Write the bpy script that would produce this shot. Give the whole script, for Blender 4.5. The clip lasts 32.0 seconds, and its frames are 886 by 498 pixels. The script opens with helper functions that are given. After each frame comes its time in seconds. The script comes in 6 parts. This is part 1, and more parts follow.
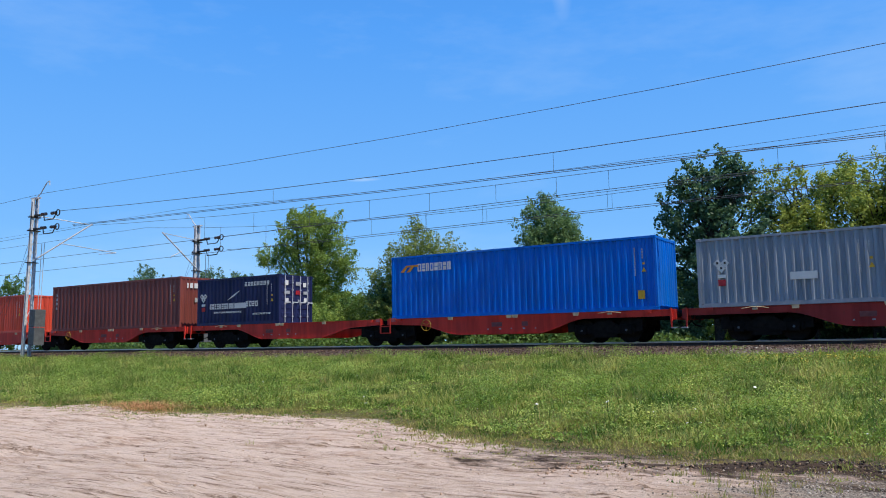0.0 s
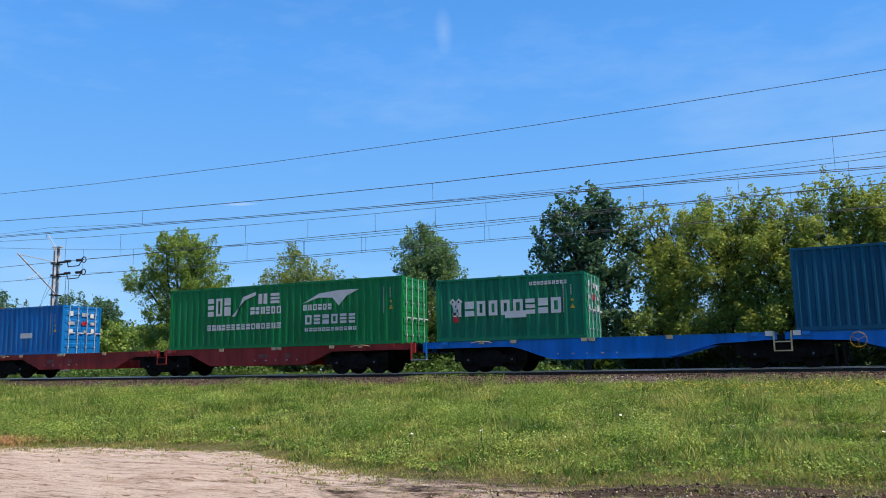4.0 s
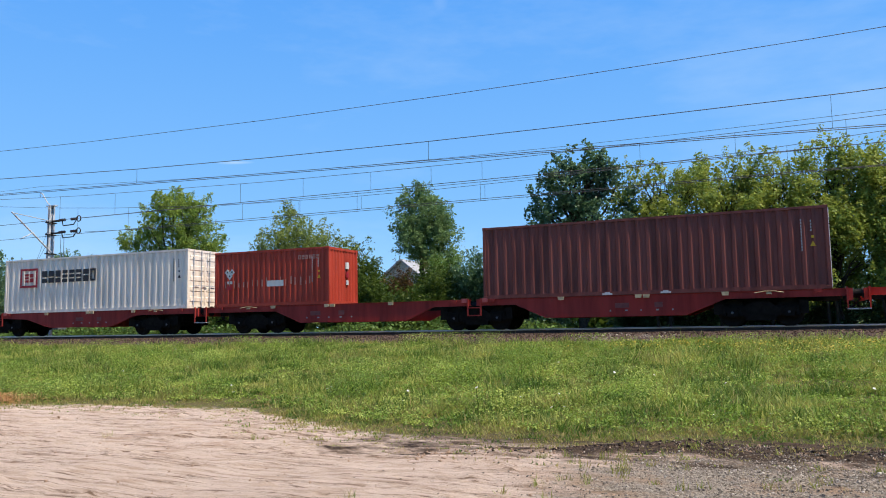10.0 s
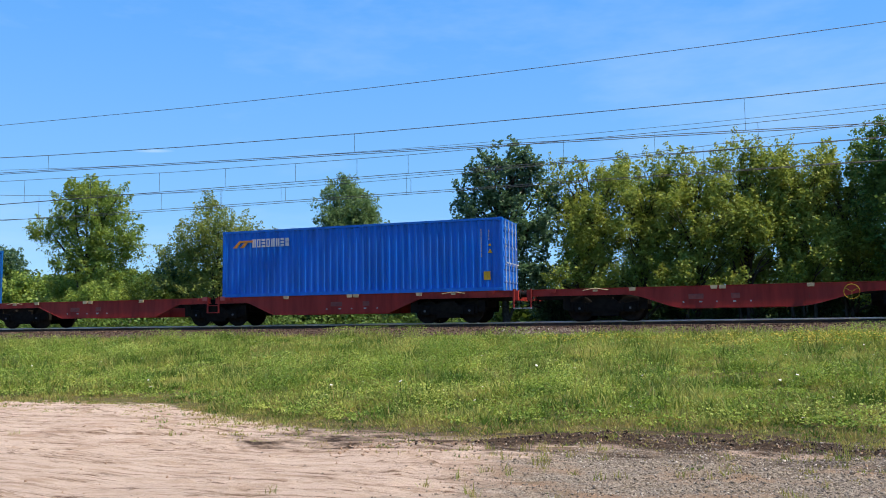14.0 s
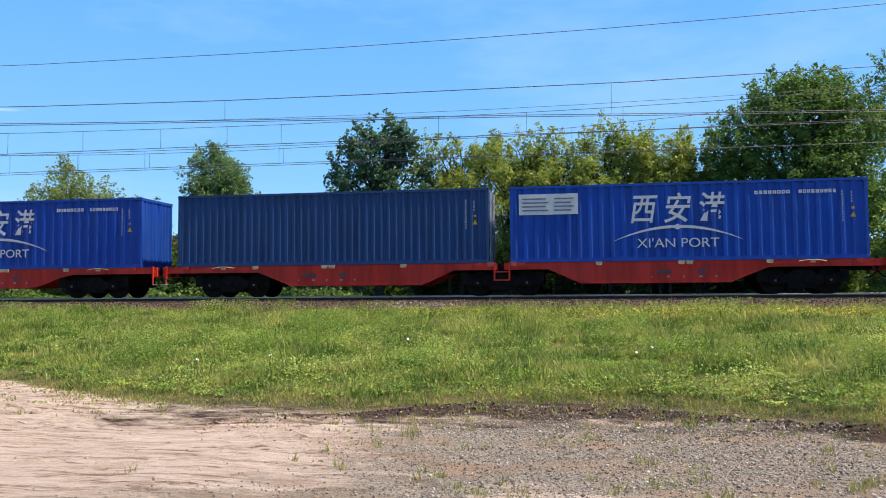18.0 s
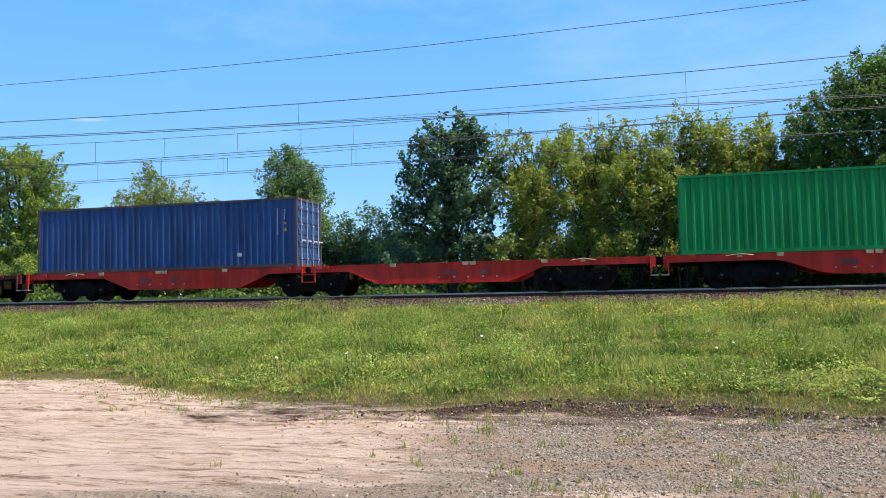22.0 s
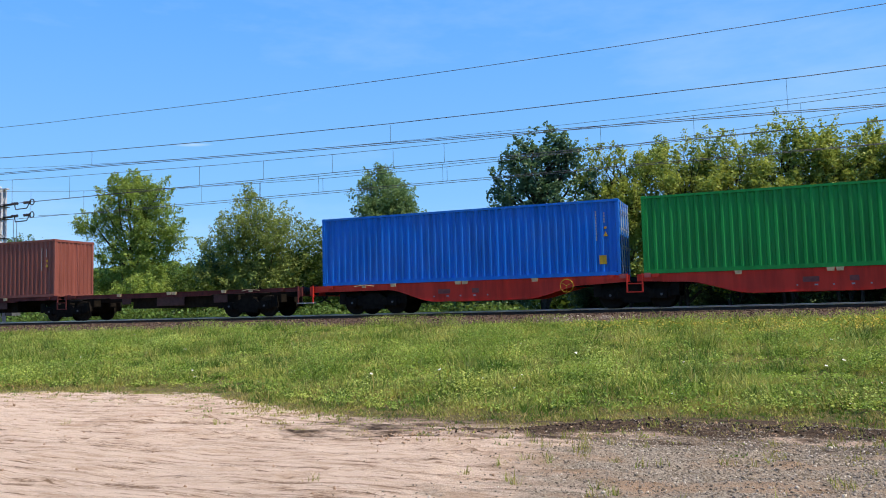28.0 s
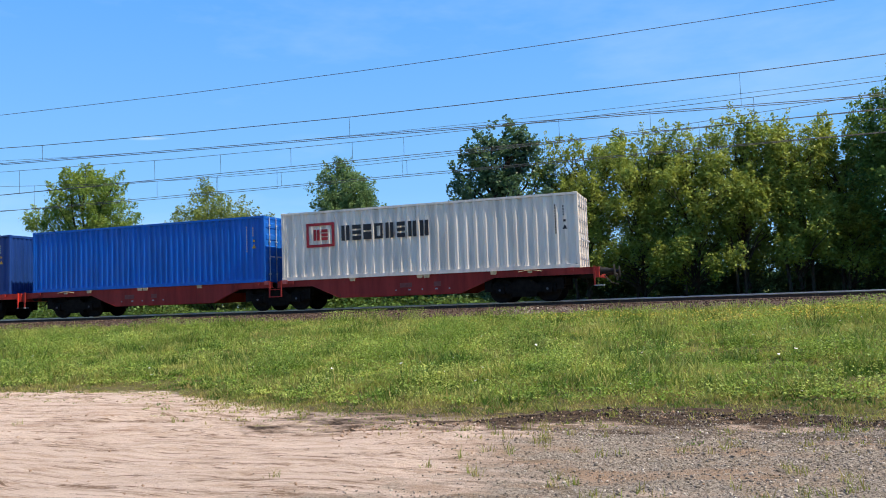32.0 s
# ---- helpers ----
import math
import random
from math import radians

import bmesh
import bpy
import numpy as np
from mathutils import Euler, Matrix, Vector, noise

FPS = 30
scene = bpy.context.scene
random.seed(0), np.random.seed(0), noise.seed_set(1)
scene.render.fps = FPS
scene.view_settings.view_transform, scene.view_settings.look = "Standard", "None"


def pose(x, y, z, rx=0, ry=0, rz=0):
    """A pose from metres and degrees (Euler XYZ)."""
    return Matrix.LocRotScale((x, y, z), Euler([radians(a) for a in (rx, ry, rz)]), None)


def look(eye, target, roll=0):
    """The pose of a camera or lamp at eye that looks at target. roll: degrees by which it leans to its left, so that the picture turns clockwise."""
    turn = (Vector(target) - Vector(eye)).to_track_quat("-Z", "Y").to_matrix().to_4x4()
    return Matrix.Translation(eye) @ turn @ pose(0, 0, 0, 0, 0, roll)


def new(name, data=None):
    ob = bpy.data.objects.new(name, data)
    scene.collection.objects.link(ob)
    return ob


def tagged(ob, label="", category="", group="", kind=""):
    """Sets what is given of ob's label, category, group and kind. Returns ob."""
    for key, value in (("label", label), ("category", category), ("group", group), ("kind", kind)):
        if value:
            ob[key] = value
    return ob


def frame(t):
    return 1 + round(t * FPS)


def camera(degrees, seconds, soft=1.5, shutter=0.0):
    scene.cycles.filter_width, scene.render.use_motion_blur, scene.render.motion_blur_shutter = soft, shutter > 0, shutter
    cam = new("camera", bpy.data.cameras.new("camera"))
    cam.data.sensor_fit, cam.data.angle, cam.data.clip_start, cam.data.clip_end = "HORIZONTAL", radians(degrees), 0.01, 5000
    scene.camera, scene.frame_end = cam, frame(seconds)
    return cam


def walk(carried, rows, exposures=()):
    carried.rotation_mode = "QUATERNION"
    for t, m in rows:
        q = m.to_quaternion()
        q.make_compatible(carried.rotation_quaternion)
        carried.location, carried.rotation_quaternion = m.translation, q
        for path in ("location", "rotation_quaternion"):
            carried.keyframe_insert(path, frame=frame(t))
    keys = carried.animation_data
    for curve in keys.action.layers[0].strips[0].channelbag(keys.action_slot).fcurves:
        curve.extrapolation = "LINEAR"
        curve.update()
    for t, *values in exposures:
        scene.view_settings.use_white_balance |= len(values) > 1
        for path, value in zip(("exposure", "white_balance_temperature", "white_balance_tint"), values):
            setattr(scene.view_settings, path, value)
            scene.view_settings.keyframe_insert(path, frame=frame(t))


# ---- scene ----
import collections

cam = camera(58.05, 32.0, soft=1.0)
EYE = 1.6
# seconds, yaw, pitch, roll of the camera held in the hand
PAN = [
    (0, 32.92, 6.68, 0.90), (0.1, 31.53, 6.95, 1.22), (0.2, 30.12, 7.24, 1.06), (0.3, 28.98, 7.45, 1.01),
    (0.4, 28.00, 7.67, 1.37), (0.5, 27.75, 7.95, 1.44), (1, 28.22, 8.30, 1.31), (1.5, 27.31, 8.14, 1.09),
    (2, 25.48, 8.33, 1.23), (2.5, 23.82, 8.63, 1.11), (4.5, 24.56, 8.49, 0.55), (5, 25.92, 7.42, 0.41),
    (5.5, 26.04, 6.24, 0.35), (6, 25.32, 5.65, 0.52), (6.5, 24.84, 5.76, 1.03), (7, 24.42, 5.92, 1.22),
    (7.5, 24.34, 6.03, 1.24), (8, 24.28, 5.99, 1.45), (8.5, 24.13, 5.93, 1.65), (9, 24.00, 5.79, 1.23),
    (9.5, 23.89, 5.73, 0.77), (10, 23.84, 5.64, 0.90), (10.5, 22.78, 6.03, 0.58), (11, 19.90, 6.45, 0.61),
    (11.5, 17.75, 6.16, 0.83), (12, 16.98, 5.87, 0.88), (12.5, 17.53, 5.59, 0.88), (13, 17.94, 5.39, 0.82),
    (13.5, 18.05, 5.25, 0.78), (14, 18.45, 5.11, 0.79), (14.5, 19.15, 4.76, 0.83), (16.5, 19.46, 4.31, 1.43),
    (17, 19.33, 4.62, 0.92), (17.5, 13.13, 4.73, -0.82), (18, 9.34, 3.16, 0.40), (18.5, 8.24, 2.73, 0.93),
    (19, 7.46, 2.79, 1.16), (19.5, 6.94, 2.79, 1.00), (20, 6.49, 2.69, 0.58), (20.5, 6.33, 2.77, 0.51),
    (21, 7.32, 2.82, 0.28), (21.5, 11.35, 2.74, 0.66), (22, 14.58, 3.02, 1.19), (22.5, 17.29, 3.26, 1.55),
    (23, 18.53, 4.19, 1.34), (23.5, 19.85, 5.57, 0.92), (24, 21.11, 5.98, 1.19), (24.5, 22.14, 5.89, 1.22),
    (25, 22.83, 5.63, 1.01), (25.5, 23.15, 5.12, 0.91), (27.5, 21.42, 4.23, 1.27), (28, 21.19, 4.34, 1.41),
    (28.5, 21.05, 4.36, 1.36), (29, 20.88, 4.35, 1.41), (29.5, 20.64, 4.54, 1.32), (30, 20.41, 4.79, 1.21),
    (30.5, 19.90, 4.82, 1.26), (31, 18.35, 4.81, 1.23), (31.5, 16.98, 4.52, 1.41), (32, 18.38, 3.80, 2.03),
]
walk(cam, [(t, pose(0, 0, EYE, 90 + p, r, y)) for t, y, p, r in PAN],
     exposures=[(0, -0.2, 5950, 10), (2, -0.18, 6100, 10), (5, -0.12, 6350, 10), (9, -0.05, 6450, 10), (13, 0.0, 6500, 10), (17, 0.12, 6550, 10), (20, 0.25, 6550, 10), (22, 0.2, 6550, 10), (25, 0.02, 6550, 10), (32, 0.05, 6500, 10)])

# how far the train has run to the left, in metres
RUN = [
    (0, 0.00), (1, 14.83), (2, 29.63), (4.5, 66.43), (5, 73.90), (6, 88.99), (7, 104.16),
    (8, 119.37), (9, 134.64), (10, 149.95), (11, 165.42), (12, 180.83), (13, 196.36), (14, 211.99),
    (14.5, 219.81), (16.5, 251.21), (17, 259.08), (18, 274.83), (19, 290.66), (20, 306.53), (21, 322.55),
    (22, 338.61), (23, 354.70), (24, 370.90), (25, 387.12), (25.5, 395.25), (27.5, 428.03), (28, 436.25),
    (29, 452.72), (30, 469.26), (31, 485.69), (32, 502.29),
]
TRACK_Y = 30.25          # centre line of the near track
FAR_Y = 34.5             # centre line of the far track
RAIL_Z = 1.49            # top of the rails
DECK = 1.19              # underside of the containers above the rails

# ---- light ----
SUN_AZ, SUN_EL = 5.0, 57.0          # degrees towards the camera from the track's right-hand end, height
ca, sa = math.cos(radians(SUN_AZ)), math.sin(radians(SUN_AZ))
ce, se = math.cos(radians(SUN_EL)), math.sin(radians(SUN_EL))
sun_way = Vector((ca * ce, -sa * ce, se))
world = bpy.data.worlds.new("sky")
scene.world = world
world.use_nodes = True
wn = world.node_tree
sky = wn.nodes.new("ShaderNodeTexSky")
sky.sky_type = "NISHITA"
sky.sun_disc = False
sky.sun_elevation = radians(SUN_EL)
sky.sun_rotation = math.atan2(sun_way.x, sun_way.y)
sky.air_density, sky.dust_density, sky.ozone_density = 1.0, 0.1, 3.0
haze = wn.nodes["Background"]
haze.inputs["Strength"].default_value = 0.13
wn.links.new(sky.outputs[0], haze.inputs["Color"])
# the clear blue of the day, paler towards the horizon
way = wn.nodes.new("ShaderNodeTexCoord")
part_z = wn.nodes.new("ShaderNodeSeparateXYZ")
wn.links.new(way.outputs["Generated"], part_z.inputs[0])
blue = wn.nodes.new("ShaderNodeValToRGB")
stops = blue.color_ramp.elements
stops[0].position, stops[0].color = 0.0, (0.36, 0.69, 1.0, 1)
stops[1].position, stops[1].color = 1.0, (0.03, 0.12, 0.40, 1)
for at, colour in ((0.14, (0.20, 0.50, 0.95, 1)), (0.38, (0.105, 0.38, 0.93, 1)), (0.62, (0.06, 0.23, 0.64, 1))):
    stops.new(at).color = colour
wn.links.new(part_z.outputs["Z"], blue.inputs[0])
fleece = wn.nodes.new("ShaderNodeTexNoise")
fleece.inputs["Scale"].default_value, fleece.inputs["Detail"].default_value, fleece.inputs["Roughness"].default_value = 2.2, 6.0, 0.6
long_way = wn.nodes.new("ShaderNodeMapping")
long_way.inputs["Scale"].default_value, long_way.inputs["Rotation"].default_value = (1.0, 1.0, 3.4), (0, 0.35, 0.4)
wn.links.new(way.outputs["Generated"], long_way.inputs["Vector"])
wn.links.new(long_way.outputs[0], fleece.inputs["Vector"])
thin = wn.nodes.new("ShaderNodeValToRGB")
thin.color_ramp.elements[0].position, thin.color_ramp.elements[1].position = 0.5, 0.85
thin.color_ramp.elements[1].color = (0.42, 0.42, 0.42, 1)
wn.links.new(fleece.outputs["Fac"], thin.inputs[0])
veil = wn.nodes.new("ShaderNodeMix")
veil.data_type = "RGBA"
veil.inputs[7].default_value = (0.62, 0.80, 1.0, 1)
wn.links.new(thin.outputs[0], veil.inputs[0])
wn.links.new(blue.outputs[0], veil.inputs[6])
for bearing, height, long, flat, bright in ((38.5, 11.66, 1.4, 0.14, 0.45), (23.7, 23.8, 0.7, 1.6, 0.2)):
    spot = wn.nodes.new("ShaderNodeMapping")
    spot.vector_type = "TEXTURE"
    spot.inputs["Location"].default_value = (-math.sin(radians(bearing)) * math.cos(radians(height)), math.cos(radians(bearing)) * math.cos(radians(height)), math.sin(radians(height)))
    spot.inputs["Rotation"].default_value = (0, radians(-3), radians(bearing))
    spot.inputs["Scale"].default_value = (math.tan(radians(long)), 1.0, math.tan(radians(flat)))
    ball = wn.nodes.new("ShaderNodeTexGradient")
    ball.gradient_type = "SPHERICAL"
    wisp = wn.nodes.new("ShaderNodeMix")
    wisp.data_type = "RGBA"
    wisp.inputs[7].default_value = (0.75, 0.88, 1.0, 1)
    soften = wn.nodes.new("ShaderNodeMath")
    soften.operation = "MULTIPLY"
    soften.inputs[1].default_value = bright
    wn.links.new(way.outputs["Generated"], spot.inputs["Vector"])
    wn.links.new(spot.outputs[0], ball.inputs["Vector"])
    wn.links.new(ball.outputs["Fac"], soften.inputs[0])
    wn.links.new(soften.outputs[0], wisp.inputs[0])
    wn.links.new(veil.outputs[2], wisp.inputs[6])
    veil = wisp
clear = wn.nodes.new("ShaderNodeBackground")
clear.inputs["Strength"].default_value = 1.15
wn.links.new(veil.outputs[2], clear.inputs["Color"])
both = wn.nodes.new("ShaderNodeMixShader")
both.inputs[0].default_value = 0.85
wn.links.new(haze.outputs[0], both.inputs[1])
wn.links.new(clear.outputs[0], both.inputs[2])
wn.links.new(both.outputs[0], wn.nodes["World Output"].inputs["Surface"])
sun = new("sun", bpy.data.lights.new("sun", "SUN"))
sun.data.energy, sun.data.angle, sun.data.color = 6.4, radians(0.53), (1.0, 0.87, 0.68)
sun.matrix_world = look(sun_way * 100, (0, 0, 0))


# ---- materials ----
def lin(r, g, b):
    """Linear colour of a surface from 0..255 values as they look in full sun."""
    return tuple(0.8 * ((v / 255 + 0.055) / 1.055) ** 2.4 if v > 10 else v / 255 / 12.92 for v in (r, g, b))


def scaled(c, k):
    return tuple(min(1.0, v * k) for v in c)


class Nodes:
    """Short hand for building a material's nodes."""

    def __init__(self, name):
        self.mat = bpy.data.materials.new(name)
        self.mat.use_nodes = True
        self.tree = self.mat.node_tree
        self.bsdf = self.tree.nodes["Principled BSDF"]
        self.coord = self.tree.nodes.new("ShaderNodeTexCoord")

    def node(self, kind, **inputs):
        n = self.tree.nodes.new(kind)
        for k, v in inputs.items():
            n.inputs[k.replace("_", " ")].default_value = v
        return n

    def link(self, a, b):
        self.tree.links.new(a, b)

    def noise(self, scale, detail=3.0, stretch=(1, 1, 1), rough=0.55, space="Object"):
        m = self.node("ShaderNodeMapping")
        m.inputs["Scale"].default_value = stretch
        self.link(self.coord.outputs[space], m.inputs["Vector"])
        n = self.node("ShaderNodeTexNoise", Scale=scale, Detail=detail, Roughness=rough)
        self.link(m.outputs[0], n.inputs["Vector"])
        return n.outputs["Fac"]

    def ramp(self, fac, a, b, lo=0.35, hi=0.65):
        r = self.node("ShaderNodeValToRGB")
        r.color_ramp.elements[0].position, r.color_ramp.elements[1].position = lo, hi
        r.color_ramp.elements[0].color, r.color_ramp.elements[1].color = (*a, 1), (*b, 1)
        self.link(fac, r.inputs[0])
        return r.outputs[0]

    def mix(self, fac, a, b, mode="MIX"):
        m = self.tree.nodes.new("ShaderNodeMix")
        m.data_type, m.blend_type = "RGBA", mode
        for sock, v in ((m.inputs[0], fac), (m.inputs[6], a), (m.inputs[7], b)):
            if isinstance(v, (int, float)):
                sock.default_value = v
            elif isinstance(v, tuple):
                sock.default_value = (*v, 1)
            else:
                self.link(v, sock)
        return m.outputs[2]

    def bump(self, height, strength=0.3, distance=0.02):
        b = self.node("ShaderNodeBump", Strength=strength, Distance=distance)
        self.link(height, b.inputs["Height"])
        self.link(b.outputs[0], self.bsdf.inputs["Normal"])

    def done(self, colour, rough=0.6, metal=0.0, spec=0.5):
        s = self.bsdf.inputs
        if isinstance(colour, tuple):
            s["Base Color"].default_value = (*colour, 1)
        else:
            self.link(colour, s["Base Color"])
        if isinstance(rough, (int, float)):
            s["Roughness"].default_value = rough
        else:
            self.link(rough, s["Roughness"])
        s["Metallic"].default_value = metal
        s["Specular IOR Level"].default_value = spec
        return self.mat


def paint(name, rgb, wear=0.35, rough=0.5, rust=(0.10, 0.045, 0.025), amount=0.66):
    """Weathered enamel on steel: faded patches, streaks down the face, rust spots."""
    n = Nodes(name)
    c = lin(*rgb)
    c = scaled(c, min(1.45, 0.86 / max(c)))
    faded = tuple(v * 0.95 + 0.05 * (sum(c) / 3) + 0.002 for v in c)
    col = n.mix(n.ramp(n.noise(0.7, 4), (0, 0, 0), (1, 1, 1)), c, faded)
    streak = n.ramp(n.noise(3.0, 4, (1.0, 1.0, 0.12)), (1 - wear, 1 - wear, 1 - wear), (1, 1, 1), 0.3, 0.6)
    col = n.mix(1.0, col, streak, "MULTIPLY")
    spots = n.ramp(n.noise(7.0, 7, (1, 1, 0.45), 0.72), (0, 0, 0), (0.85, 0.85, 0.85), amount + 0.04, amount + 0.12)
    col = n.mix(spots, col, rust)
    n.bump(n.noise(25.0, 3), 0.12, 0.004)
    return n.done(col, rough, 0.0, 0.22)


def plain(name, rgb, rough=0.6, metal=0.0, scale=6.0, var=0.25, bump=0.15, spec=0.5):
    n = Nodes(name)
    c = lin(*rgb)
    col = n.mix(n.ramp(n.noise(scale, 4), (0, 0, 0), (1, 1, 1)), scaled(c, 1 - var), scaled(c, 1 + var * 0.6))
    n.bump(n.noise(scale * 8, 3), bump, 0.004)
    return n.done(col, rough, metal, spec)


def leaf_material(name, dark, light, warm, gain=1.0, gloss=0.25):
    """Leaves whose colour varies from leaf to leaf and from branch to branch, with light coming through."""
    n = Nodes(name)
    g = n.node("ShaderNodeNewGeometry")
    dark, light, warm = (scaled(lin(*v), gain) for v in (dark, light, warm))
    col = n.mix(g.outputs["Random Per Island"], dark, light)
    col = n.mix(n.ramp(n.noise(0.9, 4, (1, 1, 1), 0.65), (0, 0, 0), (1, 1, 1), 0.42, 0.66), col, warm)
    n.done(col, 0.5, 0.0, gloss)
    tr = n.node("ShaderNodeBsdfTranslucent")
    n.link(n.mix(0.5, col, warm), tr.inputs["Color"])
    m = n.node("ShaderNodeMixShader", Fac=0.4)
    out = n.tree.nodes["Material Output"]
    n.link(n.bsdf.outputs[0], m.inputs[1])
    n.link(tr.outputs[0], m.inputs[2])
    n.link(m.outputs[0], out.inputs["Surface"])
    return n.mat


def ground_material():
    n = Nodes("ground_soil")
    at = n.node("ShaderNodeAttribute")
    at.attribute_name = "cover"
    sep = n.node("ShaderNodeSeparateColor")
    n.link(at.outputs["Color"], sep.inputs[0])
    fine = n.noise(14.0, 5)
    broad = n.noise(0.35, 4)
    turf = n.mix(n.ramp(fine, (0, 0, 0), (1, 1, 1)), lin(70, 76, 40), lin(118, 116, 66))
    turf = n.mix(n.ramp(broad, (0, 0, 0), (1, 1, 1)), turf, lin(124, 112, 74))
    drag = n.noise(2.6, 10, (0.34, 1.5, 1), 0.78)
    sand = n.mix(n.ramp(drag, (0, 0, 0), (1, 1, 1), 0.4, 0.54), lin(204, 177, 154), lin(235, 211, 192))
    sand = n.mix(n.ramp(n.noise(0.7, 5), (0, 0, 0), (1, 1, 1), 0.56, 0.74), sand, lin(194, 160, 134))
    # wheel marks that cross each other at flat angles, broken into crumbs; brown and pale tones also paint in crack
    # shadows and ridges
    crumble = n.noise(7.0, 6, (0.7, 1.2, 1), 0.75)
    for turn, scale, lo, tone in ((8, 1.1, 0.52, (134, 106, 82)), (-6, 1.7, 0.53, (126, 100, 78)), (-2, 1.9, 0.50, (246, 224, 206)), (5, 2.8, 0.52, (242, 220, 202)), (1, 3.6, 0.54, (120, 94, 72))):
        m = n.node("ShaderNodeMapping")
        m.inputs["Rotation"].default_value = (0, 0, radians(turn))
        m.inputs["Scale"].default_value = (0.26, 3.4, 1)
        n.link(n.coord.outputs["Object"], m.inputs["Vector"])
        q = n.node("ShaderNodeTexNoise", Scale=scale, Detail=10.0, Roughness=0.78)
        n.link(m.outputs[0], q.inputs["Vector"])
        fleck = n.mix(1.0, n.ramp(q.outputs["Fac"], (0, 0, 0), (0.9, 0.9, 0.9), lo + 0.02, lo + 0.05), n.ramp(crumble, (0.25, 0.25, 0.25), (1, 1, 1), 0.42, 0.55), "MULTIPLY")
        sand = n.mix(fleck, sand, lin(*tone))
    sand = n.mix(n.ramp(n.noise(9.0, 9, (0.5, 1.5, 1), 0.8), (0, 0, 0), (1, 1, 1), 0.60, 0.67), sand, lin(132, 104, 78))
    sand = n.mix(n.ramp(n.noise(70.0, 3), (0, 0, 0), (1, 1, 1), 0.3, 0.7), n.mix(1.0, sand, (0.84, 0.83, 0.82), "MULTIPLY"), sand)
    grit = n.mix(n.ramp(n.noise(38.0, 4), (0, 0, 0), (1, 1, 1), 0.4, 0.6), lin(126, 115, 102), lin(190, 178, 162))
    grit = n.mix(n.ramp(n.noise(0.9, 6, (0.7, 1.4, 1), 0.66), (0, 0, 0), (1, 1, 1), 0.48, 0.62), grit, lin(176, 150, 126))
    grit = n.mix(n.ramp(n.noise(1.7, 6, (0.6, 1.6, 1), 0.7), (0, 0, 0), (1, 1, 1), 0.56, 0.68), grit, lin(116, 102, 80))
    soil = n.mix(n.ramp(fine, (0, 0, 0), (1, 1, 1)), lin(52, 42, 34), lin(104, 86, 70))

    def edge(sock, wobble, soft=0.08):
        add = n.node("ShaderNodeMath")
        add.operation = "ADD"
        n.link(sock, add.inputs[0])
        m = n.node("ShaderNodeMapRange")
        m.inputs["To Min"].default_value, m.inputs["To Max"].default_value = -wobble, wobble
        n.link(n.noise(2.2, 8, (0.6, 1.3, 1), 0.68), m.inputs["Value"])
        n.link(m.outputs[0], add.inputs[1])
        return n.ramp(add.outputs[0], (0, 0, 0), (1, 1, 1), 0.5 - soft, 0.5 + soft)

    col = n.mix(edge(sep.outputs[0], 0.5), turf, sand)
    col = n.mix(edge(sep.outputs[1], 0.9, 0.2), col, grit)
    col = n.mix(edge(sep.outputs[2], 0.42), col, soil)
    n.bump(n.mix(0.55, n.noise(13.0, 9, (0.5, 1.5, 1), 0.74), n.noise(5.0, 9, (0.25, 2.8, 1), 0.76)), 1.0, 0.08)
    return n.done(col, 0.92, 0.0, 0.2)


M_RAIL = plain("rail_steel", (214, 212, 208), 0.28, 1.0, 6.0, 0.1)
M_RAIL_SIDE = plain("rusty_rail", (74, 54, 44), 0.8)
M_SLEEPER = plain("sleeper_concrete", (120, 112, 104), 0.9)
M_BALLAST = plain("ballast_stone", (86, 67, 57), 0.95, 0, 16.0, 0.6, 0.9)
M_LOCK = plain("zinc_locking_gear", (206, 208, 216), 0.5, 0.0, 8.0, 0.2)
M_GREY = plain("galvanised_steel", (206, 210, 214), 0.5, 0.0)
M_DARK = plain("dark_steel", (34, 32, 32), 0.7, 0.2)
M_BOGIE = plain("bogie_grime", (36, 33, 30), 0.95, 0, 6.0, 0.3, 0.2, 0.05)
M_WHEEL = plain("wheel_steel", (42, 39, 36), 0.9, 0, 6.0, 0.3, 0.2, 0.08)
M_WIRE = plain("copper_wire", (92, 92, 94), 0.6, 0.3)
M_INSUL = plain("insulator_glaze", (48, 40, 44), 0.3)
M_BARK = plain("bark", (82, 70, 58), 0.95, 0, 12.0, 0.5, 0.8)
M_WHITE = plain("white_paint", (226, 226, 224), 0.55, 0, 3.0, 0.1)
M_BLACK = plain("black_lettering", (34, 34, 42), 0.6)
M_REDLET = plain("red_lettering", (176, 30, 44), 0.6)
M_ORANGE = plain("orange_lettering", (230, 150, 40), 0.6)
M_YELLOW = plain("yellow_marking", (214, 170, 30), 0.6)
M_CREAM = plain("pale_yellow_bracket", (214, 190, 150), 0.6)
M_GROUND = ground_material()


# ---- building blocks ----
def mesh_from(name, verts, faces, mats, smooth=False):
    me = bpy.data.meshes.new(name)
    me.from_pydata([tuple(v) for v in verts], [], faces)
    for m in (mats if isinstance(mats, (list, tuple)) else [mats]):
        me.materials.append(m)
    if smooth:
        me.polygons.foreach_set("use_smooth", [True] * len(me.polygons))
    me.update()
    return me


